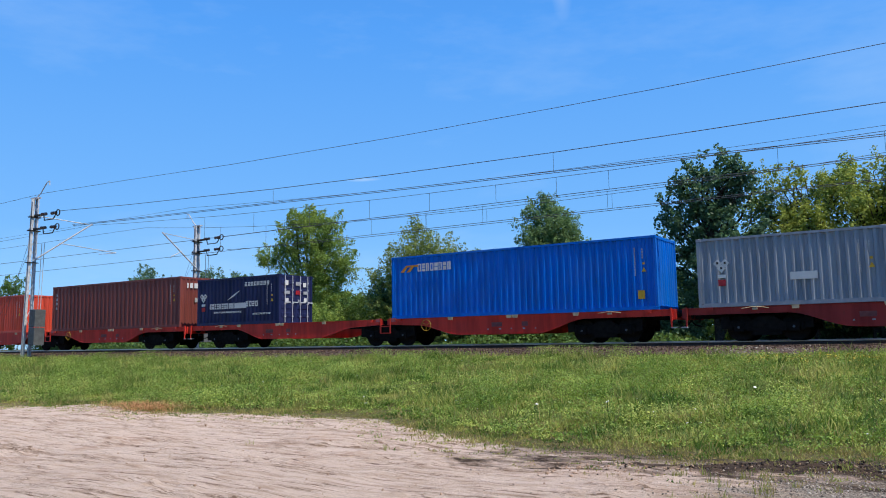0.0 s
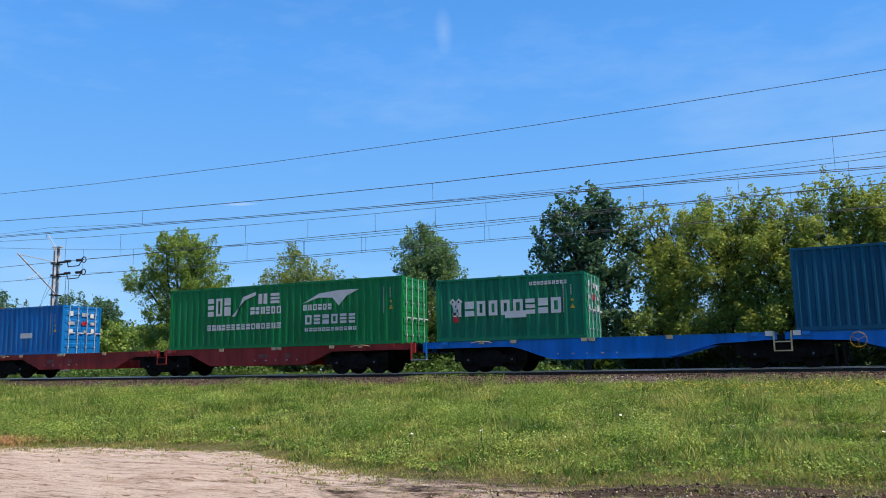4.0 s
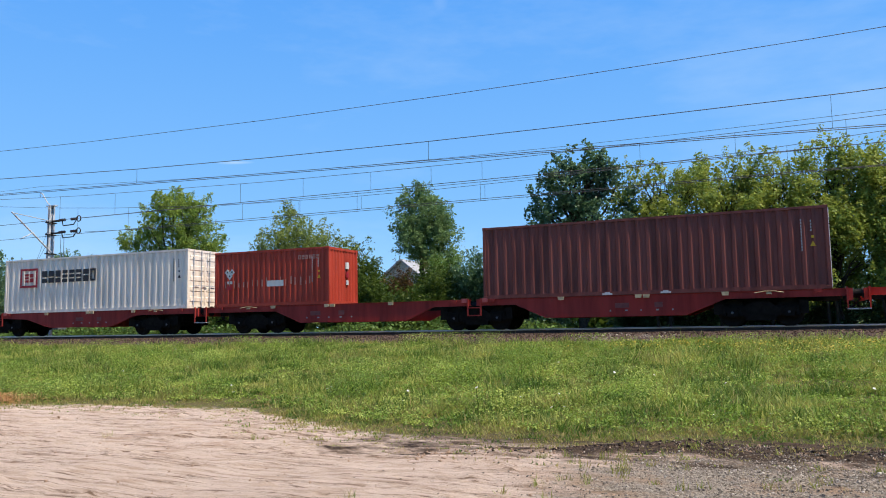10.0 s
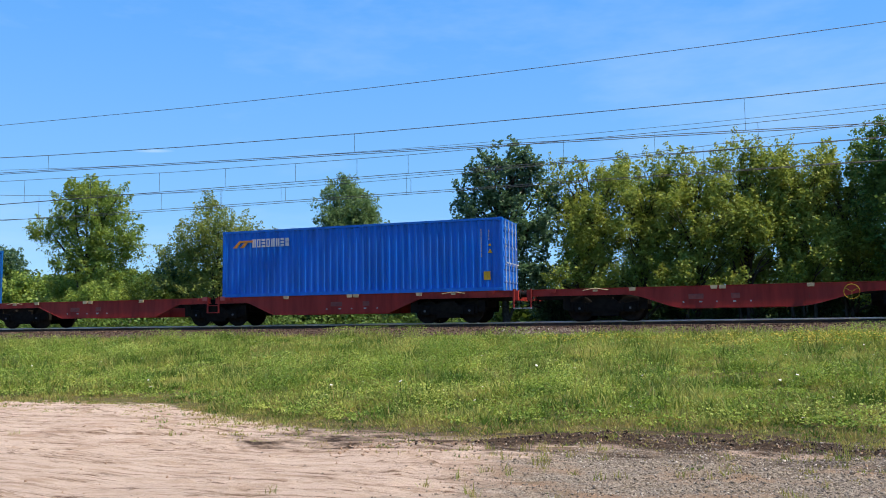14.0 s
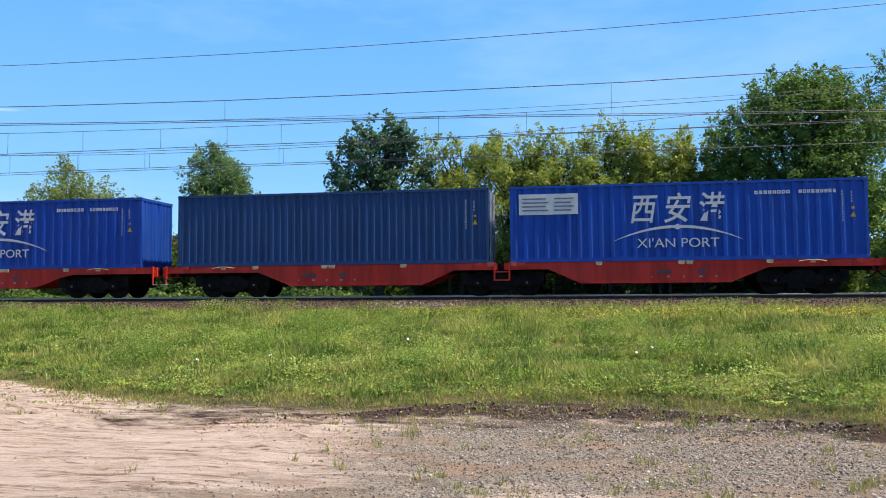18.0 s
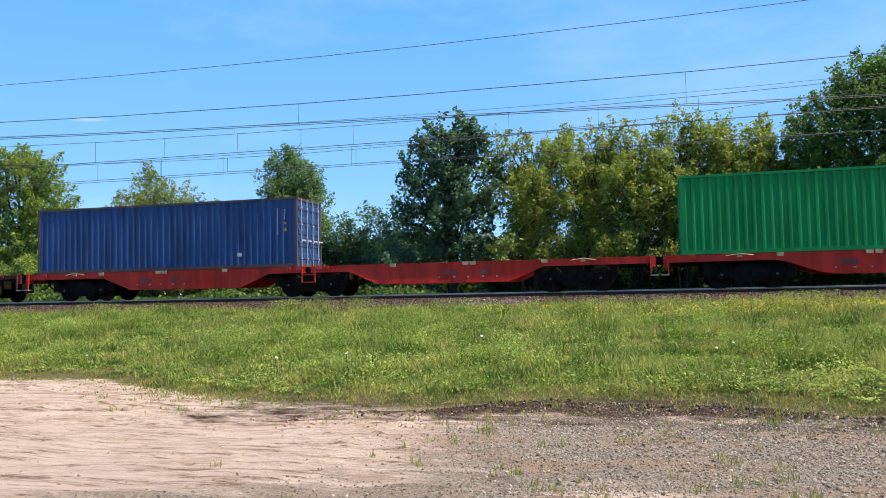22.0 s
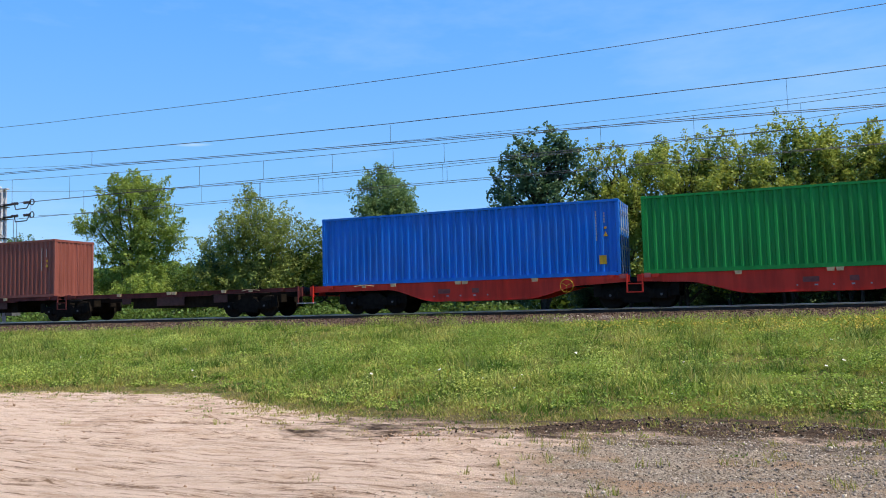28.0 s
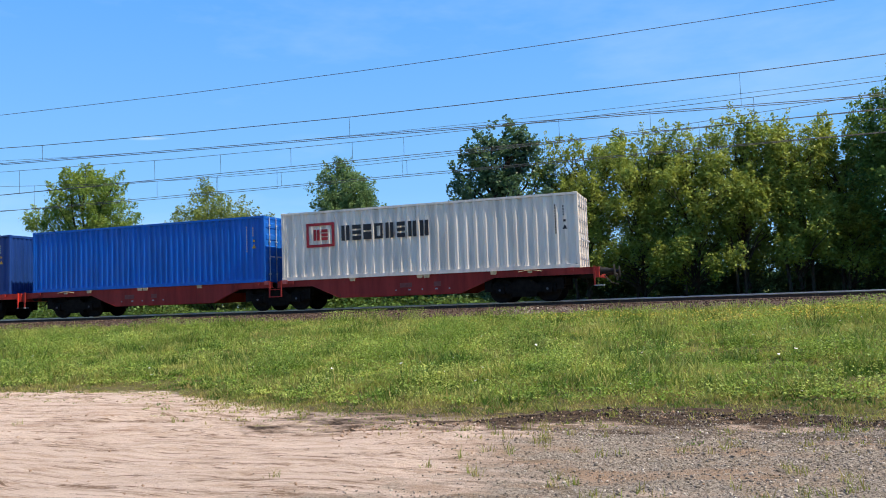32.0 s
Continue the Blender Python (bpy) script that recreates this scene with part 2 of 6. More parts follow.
class Shape:
    """Collects boxes, bars, tubes and prisms into one mesh."""

    def __init__(self):
        self.v, self.f, self.cuts = [], [], []

    def add(self, verts, faces):
        k = len(self.v)
        self.cuts.append((k, len(self.f)))
        self.v += [tuple(p) for p in verts]
        self.f += [tuple(i + k for i in f) for f in faces]
        return self

    def box(self, x0, x1, y0, y1, z0, z1):
        v = [(x, y, z) for x in (x0, x1) for y in (y0, y1) for z in (z0, z1)]
        return self.add(v, [(0, 1, 3, 2), (4, 6, 7, 5), (0, 4, 5, 1), (2, 3, 7, 6), (0, 2, 6, 4), (1, 5, 7, 3)])

    def chamfer(self, x0, x1, y0, y1, z0, z1, b):
        """A box with its four long edges along x cut off."""
        ring = [(y0 + b, z0), (y1 - b, z0), (y1, z0 + b), (y1, z1 - b), (y1 - b, z1), (y0 + b, z1), (y0, z1 - b), (y0, z0 + b)]
        return self.prism_x(ring, x0, x1)

    def prism_x(self, ring, x0, x1):
        n = len(ring)
        v = [(x0, *p) for p in ring] + [(x1, *p) for p in ring]
        f = [tuple(range(n))[::-1], tuple(range(n, 2 * n))]
        f += [(i, (i + 1) % n, n + (i + 1) % n, n + i) for i in range(n)]
        return self.add(v, f)

    def prism_y(self, ring, y0, y1):
        n = len(ring)
        v = [(p[0], y0, p[1]) for p in ring] + [(p[0], y1, p[1]) for p in ring]
        f = [tuple(range(n)), tuple(range(n, 2 * n))[::-1]]
        f += [(i, n + i, n + (i + 1) % n, (i + 1) % n) for i in range(n)]
        return self.add(v, f)

    def tube(self, pts, radii, n=8):
        """A round bar along points, with a radius for each point."""
        if isinstance(radii, (int, float)):
            radii = [radii] * len(pts)
        pts = [Vector(p) for p in pts]
        rings = []
        for i, p in enumerate(pts):
            d = (pts[min(i + 1, len(pts) - 1)] - pts[max(i - 1, 0)]).normalized()
            a = d.orthogonal().normalized() if abs(d.z) > 0.95 else d.cross(Vector((0, 0, 1))).normalized()
            b = d.cross(a)
            rings.append([p + (a * math.cos(t) + b * math.sin(t)) * radii[i] for t in (2 * math.pi * k / n for k in range(n))])
        v = [q for r in rings for q in r]
        f = []
        for i in range(len(pts) - 1):
            f += [(i * n + k, i * n + (k + 1) % n, (i + 1) * n + (k + 1) % n, (i + 1) * n + k) for k in range(n)]
        f += [tuple(range(n))[::-1], tuple(range((len(pts) - 1) * n, len(pts) * n))]
        return self.add(v, f)

    def ring(self, c, r, thick, axis="y", n=20, m=6):
        """A hoop round c."""
        v, f = [], []
        for i in range(n):
            a = 2 * math.pi * i / n
            for j in range(m):
                b = 2 * math.pi * j / m
                q, w = r + thick * math.cos(b), thick * math.sin(b)
                v.append((c[0] + q * math.cos(a), c[1] + w, c[2] + q * math.sin(a)) if axis == "y" else (c[0] + w, c[1] + q * math.cos(a), c[2] + q * math.sin(a)))
        for i in range(n):
            for j in range(m):
                f.append((i * m + j, ((i + 1) % n) * m + j, ((i + 1) % n) * m + (j + 1) % m, i * m + (j + 1) % m))
        return self.add(v, f)

    def mesh(self, name, mats, smooth=False):
        return mesh_from(name, self.v, self.f, mats, smooth)


def part(name, shape, material, parent, label=""):
    """Links a shape (or a mesh) as one object under a thing or a part."""
    me = shape.mesh(name, material) if isinstance(shape, Shape) else shape
    ob = new(name, me)
    ob.parent = parent
    return tagged(ob, label)


def pieces(name, shape, material, parent, label=""):
    """Links every piece of a shape as a part of its own."""
    ends = shape.cuts[1:] + [(len(shape.v), len(shape.f))]
    for (v0, f0), (v1, f1) in zip(shape.cuts, ends):
        s = Shape()
        s.add(shape.v[v0:v1], [tuple(i - v0 for i in f) for f in shape.f[f0:f1]])
        part(name, s, material, parent, label)


def thing(name, label, category, group="", kind="", at=(0, 0, 0)):
    ob = tagged(new(name), label, category, group, kind)
    ob.location = at
    return ob


# ---- the ground ----
def smooth(a, b, x):
    t = np.clip((x - a) / (b - a), 0, 1)
    return t * t * (3 - 2 * t)


def wave_noise(x, y, scale, seed=0, octaves=3):
    """A cheap smooth noise of a few crossing waves, about -1..1."""
    r = np.random.RandomState(seed)
    out = 0
    for o in range(octaves):
        for _ in range(5):
            a, p = r.uniform(0, 2 * math.pi, 2)
            k = scale * 1.9 ** o * r.uniform(0.7, 1.4)
            out = out + np.sin((x * math.cos(a) + y * math.sin(a)) * k + p) * 0.62 ** o
    return out / 4.0


EDGE_X = [-80, -40, -22.4, -20.5, -18, -15.9, -13.2, -10.4, -8.1, -5.7, -2.7, 0.2, 2.4, 3.8, 6, 12, 80]
EDGE_Y = [13, 12.5, 12.2, 13.5, 12.7, 12.6, 13.3, 13.1, 11.7, 10.7, 10.6, 11.4, 10.7, 9.6, 8.6, 8.2, 8]


def bank_edge(x):
    return np.interp(x, EDGE_X, EDGE_Y)


def grid_noise(x, y, sx, sy, seed):
    """Smooth noise between random values on a grid of cells sx by sy, about -1..1."""
    table = np.random.RandomState(seed).uniform(-1, 1, (256, 256))
    u, v = x / sx, y / sy
    i, j = np.floor(u).astype(int), np.floor(v).astype(int)
    a, b = u - i, v - j
    a, b = a * a * (3 - 2 * a), b * b * (3 - 2 * b)
    at = lambda p, q: table[p % 256, q % 256]
    return (at(i, j) * (1 - a) + at(i + 1, j) * a) * (1 - b) + (at(i, j + 1) * (1 - a) + at(i + 1, j + 1) * a) * b


def ground_z(x, y):
    x, y = np.asarray(x, float), np.asarray(y, float)
    e = bank_edge(x)
    t = np.clip((y - e) / (26.3 - e), 0, 1)
    z = 1.02 * (0.75 * t + 0.25 * t * t * (3 - 2 * t))
    z = z + smooth(38, 46, y) * -0.1 + 0.05 * wave_noise(x, y, 0.5, 3) * smooth(e, e + 3, y) * (1 - smooth(24, 27, y))
    near = (1 - smooth(e - 0.3, e + 0.8, y)) * (y > 0)
    # ruts and heaps of the sand
    rut = np.sin((y + 0.12 * x + 0.35 * wave_noise(x, y, 0.5, 5)) * 5.2) * 0.5 + np.sin((y - 0.05 * x) * 11 + 3 * wave_noise(x, y, 0.4, 6)) * 0.25
    z = z + near * (0.016 * rut + 0.04 * wave_noise(x, y, 0.9, 7) + 0.012 * wave_noise(x * 0.5, y * 1.6, 7.0, 8, 4))
    tread = np.abs(grid_noise(x, y + 0.08 * x, 1.9, 0.16, 81)) + 0.7 * np.abs(grid_noise(x, y - 0.06 * x, 1.1, 0.1, 82))
    crumbs = np.maximum(grid_noise(x, y, 0.13, 0.08, 83) - 0.1, 0) * np.maximum(grid_noise(x, y, 1.6, 0.5, 84), 0)
    z = z + near * (0.02 * tread + 0.075 * crumbs)
    # the ridge of dug-up soil at the foot of the bank
    ridge = np.exp(-((y - soil_line(x)) / 0.32) ** 2) * smooth(-5.5, -2.0, x)
    z = z + ridge * (0.05 + 0.05 * wave_noise(x, y, 4.0, 9))
    return z


def soil_line(x):
    return np.interp(x, [-6, -4.7, -3.7, -2.7, -1.3, 0.95, 2.2, 3.5, 8], [9.3, 9.3, 9.4, 10.05, 10.6, 10.9, 10.1, 9.35, 8.2])


def spaced(*stretches):
    out = []
    for a, b, step in stretches:
        out += list(np.arange(a, b, step))
    return np.array(out + [stretches[-1][1]])


def build_ground():
    xs = np.concatenate([-np.geomspace(1500, 64, 16), spaced((-62, -28, 1.0), (-28, 8, 0.1), (8, 40, 1.0)), np.geomspace(42, 1500, 16)])
    ys = np.concatenate([-np.geomspace(1500, 12, 12), spaced((-10, 4, 1.0), (4, 14, 0.035), (14, 27, 0.4), (27, 60, 1.5)), np.geomspace(62, 1500, 16)])
    X, Y = np.meshgrid(xs, ys)
    Z = ground_z(X, Y)
    nx, ny = len(xs), len(ys)
    verts = np.stack([X, Y, Z], -1).reshape(-1, 3)
    i = np.arange((ny - 1) * nx).reshape(ny - 1, nx)[:, :-1].ravel()
    faces = np.stack([i, i + 1, i + nx + 1, i + nx], 1)
    me = bpy.data.meshes.new("ground")
    me.from_pydata(verts, [], faces.tolist())
    me.materials.append(M_GROUND)
    me.polygons.foreach_set("use_smooth", [True] * len(me.polygons))
    x, y = verts[:, 0], verts[:, 1]
    e = bank_edge(x)
    sand = 1 - smooth(e - 0.5, e + 1.1, y)
    sparse = smooth(-7, -3, x) * smooth(9.6, 10.4, y)
    sand = sand * (1 - 0.35 * sparse)
    gx = np.interp(y, [-60, 5.6, 6.2, 7.0, 8.0, 9.0, 9.4, 14], [-14, -4.5, -2.5, -1.9, -2.2, -2.1, -1.8, -1.6])
    grit = smooth(gx - 1.8, gx + 1.6, x) * (1 - smooth(9.6, 10.4, y)) * (1 - 0.9 * np.exp(-((x + 0.2) / 0.9) ** 2 - ((y - 6.2) / 0.5) ** 2))
    soil = np.exp(-((y - soil_line(x)) / 0.72) ** 2) * smooth(-4.8, -1.8, x) * (0.95 + 0.3 * wave_noise(x, y, 1.6, 33))
    soil = np.maximum(soil, 0.9 * np.exp(-((y - 9.35) / 0.09) ** 2 - ((x + 4.2) / 0.7) ** 2))
    # trampled damp earth between the sand and the bank
    damp = smooth(-11, -5, x) * smooth(8.4, 9.6, y - 0.12 * np.minimum(x + 5, 0)) * (1 - smooth(e + 0.4, e + 1.6, y))
    soil = np.maximum(soil, 0.5 * damp)
    cover = np.stack([sand, grit, soil, np.ones_like(x)], 1).astype(np.float32)
    layer = me.color_attributes.new("cover", "FLOAT_COLOR", "POINT")
    layer.data.foreach_set("color", cover.ravel())
    me.update()
    tagged(new("ground", me), "sandy yard and grassy bank below the railway", "ground", kind="structure")


build_ground()


def scatter_mesh(name, base_v, base_f, place, turn, size, mats, pick=None):
    """One mesh of many small copies of a shape: places (n, 3), turns (n, 3, 3), sizes (n, 3)."""
    base_v = np.asarray(base_v, float)
    n, k = len(place), len(base_v)
    v = np.einsum("nij,nkj->nki", turn, base_v[None] * size[:, None, :]) + place[:, None, :]
    m = len(base_f[0])
    f = (np.asarray(base_f)[None] + (np.arange(n) * k)[:, None, None]).reshape(-1, m)
    me = bpy.data.meshes.new(name)
    me.vertices.add(n * k)
    me.vertices.foreach_set("co", v.ravel())
    me.loops.add(f.size)
    me.loops.foreach_set("vertex_index", f.ravel())
    me.polygons.add(len(f))
    me.polygons.foreach_set("loop_start", np.arange(0, f.size, m))
    me.polygons.foreach_set("loop_total", np.full(len(f), m))
    for q in (mats if isinstance(mats, (list, tuple)) else [mats]):
        me.materials.append(q)
    if pick is not None:
        me.polygons.foreach_set("material_index", np.repeat(pick, len(base_f)))
    me.update(calc_edges=True)
    return me


def turns(rs, n, tilt=math.pi):
    """Random rotations: any heading, tilted up to tilt."""
    h, t, d = rs.uniform(0, 2 * math.pi, n), rs.uniform(0, tilt, n), rs.uniform(0, 2 * math.pi, n)
    axis = np.stack([np.cos(d), np.sin(d), np.zeros(n)], 1)
    c, s = np.cos(t)[:, None, None], np.sin(t)[:, None, None]
    K = np.zeros((n, 3, 3))
    K[:, 0, 2], K[:, 1, 2], K[:, 2, 0], K[:, 2, 1] = axis[:, 1], -axis[:, 0], -axis[:, 1], axis[:, 0]
    R1 = np.eye(3)[None] + s * K + (1 - c) * (K @ K)
    R2 = np.zeros((n, 3, 3))
    R2[:, 0, 0], R2[:, 0, 1], R2[:, 1, 0], R2[:, 1, 1], R2[:, 2, 2] = np.cos(h), -np.sin(h), np.sin(h), np.cos(h), 1
    return R1 @ R2


# ---- grass, weeds, stones ----
M_GRASS = leaf_material("grass_blades", (68, 100, 38), (162, 186, 86), (192, 198, 100), 0.92)
M_GRASS_D = leaf_material("lush_grass", (50, 88, 32), (112, 150, 58), (132, 160, 66), 0.95)
M_GRASS_Y = leaf_material("yellowing_grass", (132, 150, 64), (198, 204, 116), (210, 206, 116), 1.0)
M_WEED = leaf_material("weed_leaves", (64, 104, 38), (154, 190, 80), (170, 194, 86), 1.0)
M_HERB = leaf_material("pale_herb_leaves", (104, 146, 60), (196, 214, 116), (204, 214, 112), 1.1)
M_STRAW = leaf_material("dry_grass", (150, 140, 80), (196, 184, 120), (184, 170, 104))
M_HAY = leaf_material("mown_dry_grass", (170, 128, 84), (222, 180, 130), (200, 152, 104), 1.2)
M_BLOOM = plain("white_flower", (236, 236, 226), 0.8)
M_BLOOM_Y = plain("yellow_flower", (206, 182, 60), 0.8)

BLADE_V = [(-0.5, 0, 0), (0.5, 0, 0), (0.32, 0.16, 0.55), (-0.32, 0.16, 0.55), (0.0, 0.5, 1.0), (-0.02, 0.5, 1.0)]
BLADE_F = [(0, 1, 2, 3), (3, 2, 4, 5)]


def grass_points(rs, n, y0, y1, power=1.0):
    y = y0 + (y1 - y0) * rs.uniform(0, 1, n) ** power
    x = -1.92 * y - 2 + rs.uniform(0, 1, n) ** 0.85 * (1.92 * y + 2 + 0.50 * y + 3)
    return x, y


def build_grass():
    """Tufts of blades; thinner, shorter and drier along the foot of the bank, a few in the gravel."""
    rs = np.random.RandomState(11)
    cx, cy = grass_points(rs, 40000, 8.6, 26.8, 1.05)
    e = bank_edge(cx)
    lush = 0.5 + 0.55 * wave_noise(cx, cy, 1.3, 21)
    rim = smooth(e - 0.4, e + 2.6, cy)
    odds = np.maximum(smooth(e - 0.9, e + 0.7, cy), 0.05 * (cx > -4) + 0.2 * smooth(e - 1.8, e - 0.4, cy)) * (1 - smooth(25.5, 26.5, cy - 0.35 * wave_noise(cx, cy * 0.3, 1.1, 24)))
    keep = rs.uniform(0, 1, len(cx)) < odds
    cx, cy, lush, rim = cx[keep], cy[keep], lush[keep], rim[keep]
    per = 13
    i = np.repeat(np.arange(len(cx)), per)
    n = len(i)
    tuft = np.clip(0.45 + 1.3 * wave_noise(cx, cy, 3.4, 22, 4), 0, 1.6)
    tall = (0.05 + 0.19 * rim * rs.uniform(0.2, 1.2, len(cx)) * (0.35 + tuft)) * (0.5 + 0.7 * np.clip(lush, 0, 1))
    spread = 0.03 + tall * 0.5
    x = cx[i] + rs.normal(0, 1, n) * spread[i]
    y = cy[i] + rs.normal(0, 1, n) * spread[i]
    h = tall[i] * rs.uniform(0.45, 1.25, n)
    size = np.stack([rs.uniform(0.009, 0.024, n) * (0.55 + y / 20), h * rs.uniform(0.4, 1.5, n), h], 1)
    place = np.stack([x, y, np.where(y > 26.45, np.maximum(bed_z(y), ground_z(x, y)), ground_z(x, y)) - 0.01], 1)
    dry = rs.uniform(0, 1, len(cx)) < 0.05 + 0.5 * (1 - rim)
    tone = wave_noise(cx, cy, 2.6, 23, 4) + rs.normal(0, 0.3, len(cx)) + 0.5 * np.exp(-((cx - 4.5) / 4.5) ** 2 - ((cy - 24.2) / 1.2) ** 2)
    kind = np.where(tone > 0.32, 2, np.where(tone < -0.2, 3, 0))
    kind = np.where(dry, 1, kind)
    pick = np.where(rs.uniform(0, 1, n) < 0.02, 1, kind[i]).astype(np.int32)
    me = scatter_mesh("grass", BLADE_V, BLADE_F, place, turns(rs, n, 1.15), size, [M_GRASS, M_STRAW, M_GRASS_Y, M_GRASS_D], pick)
    tagged(new("grass", me), "tall green summer grass on the railway bank", "grass", kind="stuff")


def build_stalks():
    """Tall dry stalks along the top of the bank and small tufts out on the gravel."""
    rs = np.random.RandomState(17)
    cx, cy = grass_points(rs, 1500, 22.0, 27.0, 0.9)
    h = rs.uniform(0.25, 0.75, len(cx)) * (0.6 + 0.4 * wave_noise(cx, cy, 0.6, 51))
    gx, gy = rs.uniform(-14, 7, 480), rs.uniform(5.3, 10.8, 480)
    ok = (rs.uniform(0, 1, 480) < smooth(-4.5, -1.5, gx) + 0.02) & (wave_noise(gx, gy, 1.1, 52) > -0.35)
    gx, gy = np.repeat(gx[ok], 16), np.repeat(gy[ok], 16)
    gx, gy = gx + rs.normal(0, 0.035, len(gx)), gy + rs.normal(0, 0.035, len(gx))
    gh = rs.uniform(0.03, 0.13, len(gx))
    x, y, h = np.concatenate([cx, gx]), np.concatenate([cy, gy]), np.clip(np.concatenate([h, gh]), 0.03, 1)
    n = len(x)
    far = np.concatenate([np.ones(len(cx)), np.zeros(len(gx))])
    size = np.stack([np.where(far, 0.016, rs.uniform(0.006, 0.012, n)), h * np.where(far, 0.25, rs.uniform(0.5, 1.6, n)), h], 1)
    pick = np.where(rs.uniform(0, 1, n) < np.where(far, 0.65, 0.5), 1, 0).astype(np.int32)
    z = np.where(y > 26.5, bed_z(y), ground_z(x, y)) - 0.01
    # a flattened heap of dry mown grass at the edge of the sand
    hx, hy = rs.normal(-17.4, 0.75, 1500), rs.normal(13.15, 0.3, 1500)
    x, y, z = np.concatenate([x, hx]), np.concatenate([y, hy]), np.concatenate([z, ground_z(hx, hy) + rs.uniform(0, 0.16, 1500)])
    size = np.concatenate([size, np.stack([np.full(1500, 0.016), rs.uniform(0.1, 0.35, 1500), rs.uniform(0.02, 0.07, 1500)], 1)])
    pick = np.concatenate([pick, np.full(1500, 2, np.int32)]).astype(np.int32)
    n = len(x)
    me = scatter_mesh("stalks", BLADE_V, BLADE_F, np.stack([x, y, z], 1), turns(rs, n, 0.5), size, [M_GRASS, M_STRAW, M_HAY], pick)
    tagged(new("stalks", me), "dry stalks and thin tufts of grass", "grass", kind="stuff")


def build_weeds():
    rs = np.random.RandomState(12)
    leaf_v = [(0, 0, 0), (0.5, 0.5, 0.12), (0, 1.0, 0.0), (-0.5, 0.5, 0.12)]
    cx, cy = grass_points(rs, 8500, 11.0, 26.2)
    e = bank_edge(cx)
    ok = cy > e + 0.8
    cx, cy = cx[ok], cy[ok]
    patch = wave_noise(cx, cy, 0.8, 71, 4)
    size0 = rs.uniform(0.08, 0.26, len(cx)) * (0.7 + 0.5 * (rs.uniform(0, 1, len(cx)) < 0.25)) * np.clip(1 + 0.7 * patch, 0.5, 1.7)
    # broad clumps that stand out on the bank and along its crest
    bx, by = grass_points(rs, 260, 13.5, 25.0)
    tx = rs.uniform(-45, 14, 70)
    bx, by = np.concatenate([bx, tx]), np.concatenate([by, 25.3 + 0.3 * wave_noise(tx, tx * 0, 0.9, 72)])
    bx = np.concatenate([[-10.5, -5.7, -5.6, 3.0, 4.9, -12.8, -16.0, -1.6, -20.0, -27.0], bx])
    by = np.concatenate([[20.6, 19.0, 13.4, 14.7, 13.7, 15.5, 19.5, 17.5, 17.0, 22.0], by])
    ok = by > bank_edge(bx) + 1.2
    bx, by = bx[ok], by[ok]
    cx, cy, size0 = np.concatenate([cx, bx]), np.concatenate([cy, by]), np.concatenate([size0, np.where(by > 24.8, rs.uniform(0.14, 0.34, len(bx)), rs.uniform(0.2, 0.6, len(bx)))])
    reps = np.where(size0 > 0.45, 650, np.where(size0 > 0.3, 130, 26))
    i = np.repeat(np.arange(len(cx)), reps)
    n = len(i)
    r = np.clip(rs.normal(0, 1, (n, 3)), -1.5, 1.5) * size0[i][:, None] * np.array([0.75, 0.6, 0.4])
    x, y = cx[i] + r[:, 0], cy[i] + r[:, 1]
    z = ground_z(x, y) + 0.04 + np.abs(r[:, 2]) * np.where(size0[i] > 0.3, 1.15, 0.75) + 0.1 * size0[i]
    s = rs.uniform(0.022, 0.06, n)
    pick = (wave_noise(cx, cy, 0.9, 61) + rs.normal(0, 0.5, len(cx)) > 0.15).astype(np.int32)
    pick[-len(bx):] = 0
    me = scatter_mesh("weeds", leaf_v, [(0, 1, 2, 3)], np.stack([x, y, z], 1), turns(rs, n, 1.0), np.stack([s * 0.7, s, s], 1), [M_WEED, M_HERB], pick[i])
    tagged(new("weeds", me), "broad-leaved weeds growing in the grass", "weeds", kind="stuff")


def build_blooms():
    rs = np.random.RandomState(13)
    x, y = grass_points(rs, 420, 12.0, 26)
    ok = y > bank_edge(x) + 0.7
    x, y = x[ok], y[ok]
    yx = np.concatenate([rs.normal(4.5, 2.6, 3600), rs.normal(-3.0, 1.6, 800)])
    yy = np.concatenate([rs.uniform(21.6, 24.5, 3600), rs.uniform(22.8, 24.5, 800)])
    px, py = np.concatenate([x, yx]), np.concatenate([y, yy])
    n = len(px)
    pick = np.concatenate([np.zeros(len(x)), np.ones(len(yx))]).astype(np.int32)
    hex_v = [(math.cos(a) * 0.5, math.sin(a) * 0.5, 0.06 * (k % 2)) for k, a in enumerate(math.pi / 3 * np.arange(6))]
    s = np.where(pick == 0, rs.uniform(0.02, 0.075, n) * (rs.uniform(0, 1, n) ** 0.7), rs.uniform(0.02, 0.06, n))
    z = ground_z(px, py) + rs.uniform(0.12, 0.26, n)
    me = scatter_mesh("flowers", hex_v, [(0, 1, 2, 3, 4, 5)], np.stack([px, py, z], 1), turns(rs, n, 0.7), np.stack([s, s, s], 1), [M_BLOOM, M_BLOOM_Y], pick)
    tagged(new("flowers", me), "small white and yellow wild flowers in the grass", "flowers", kind="stuff")


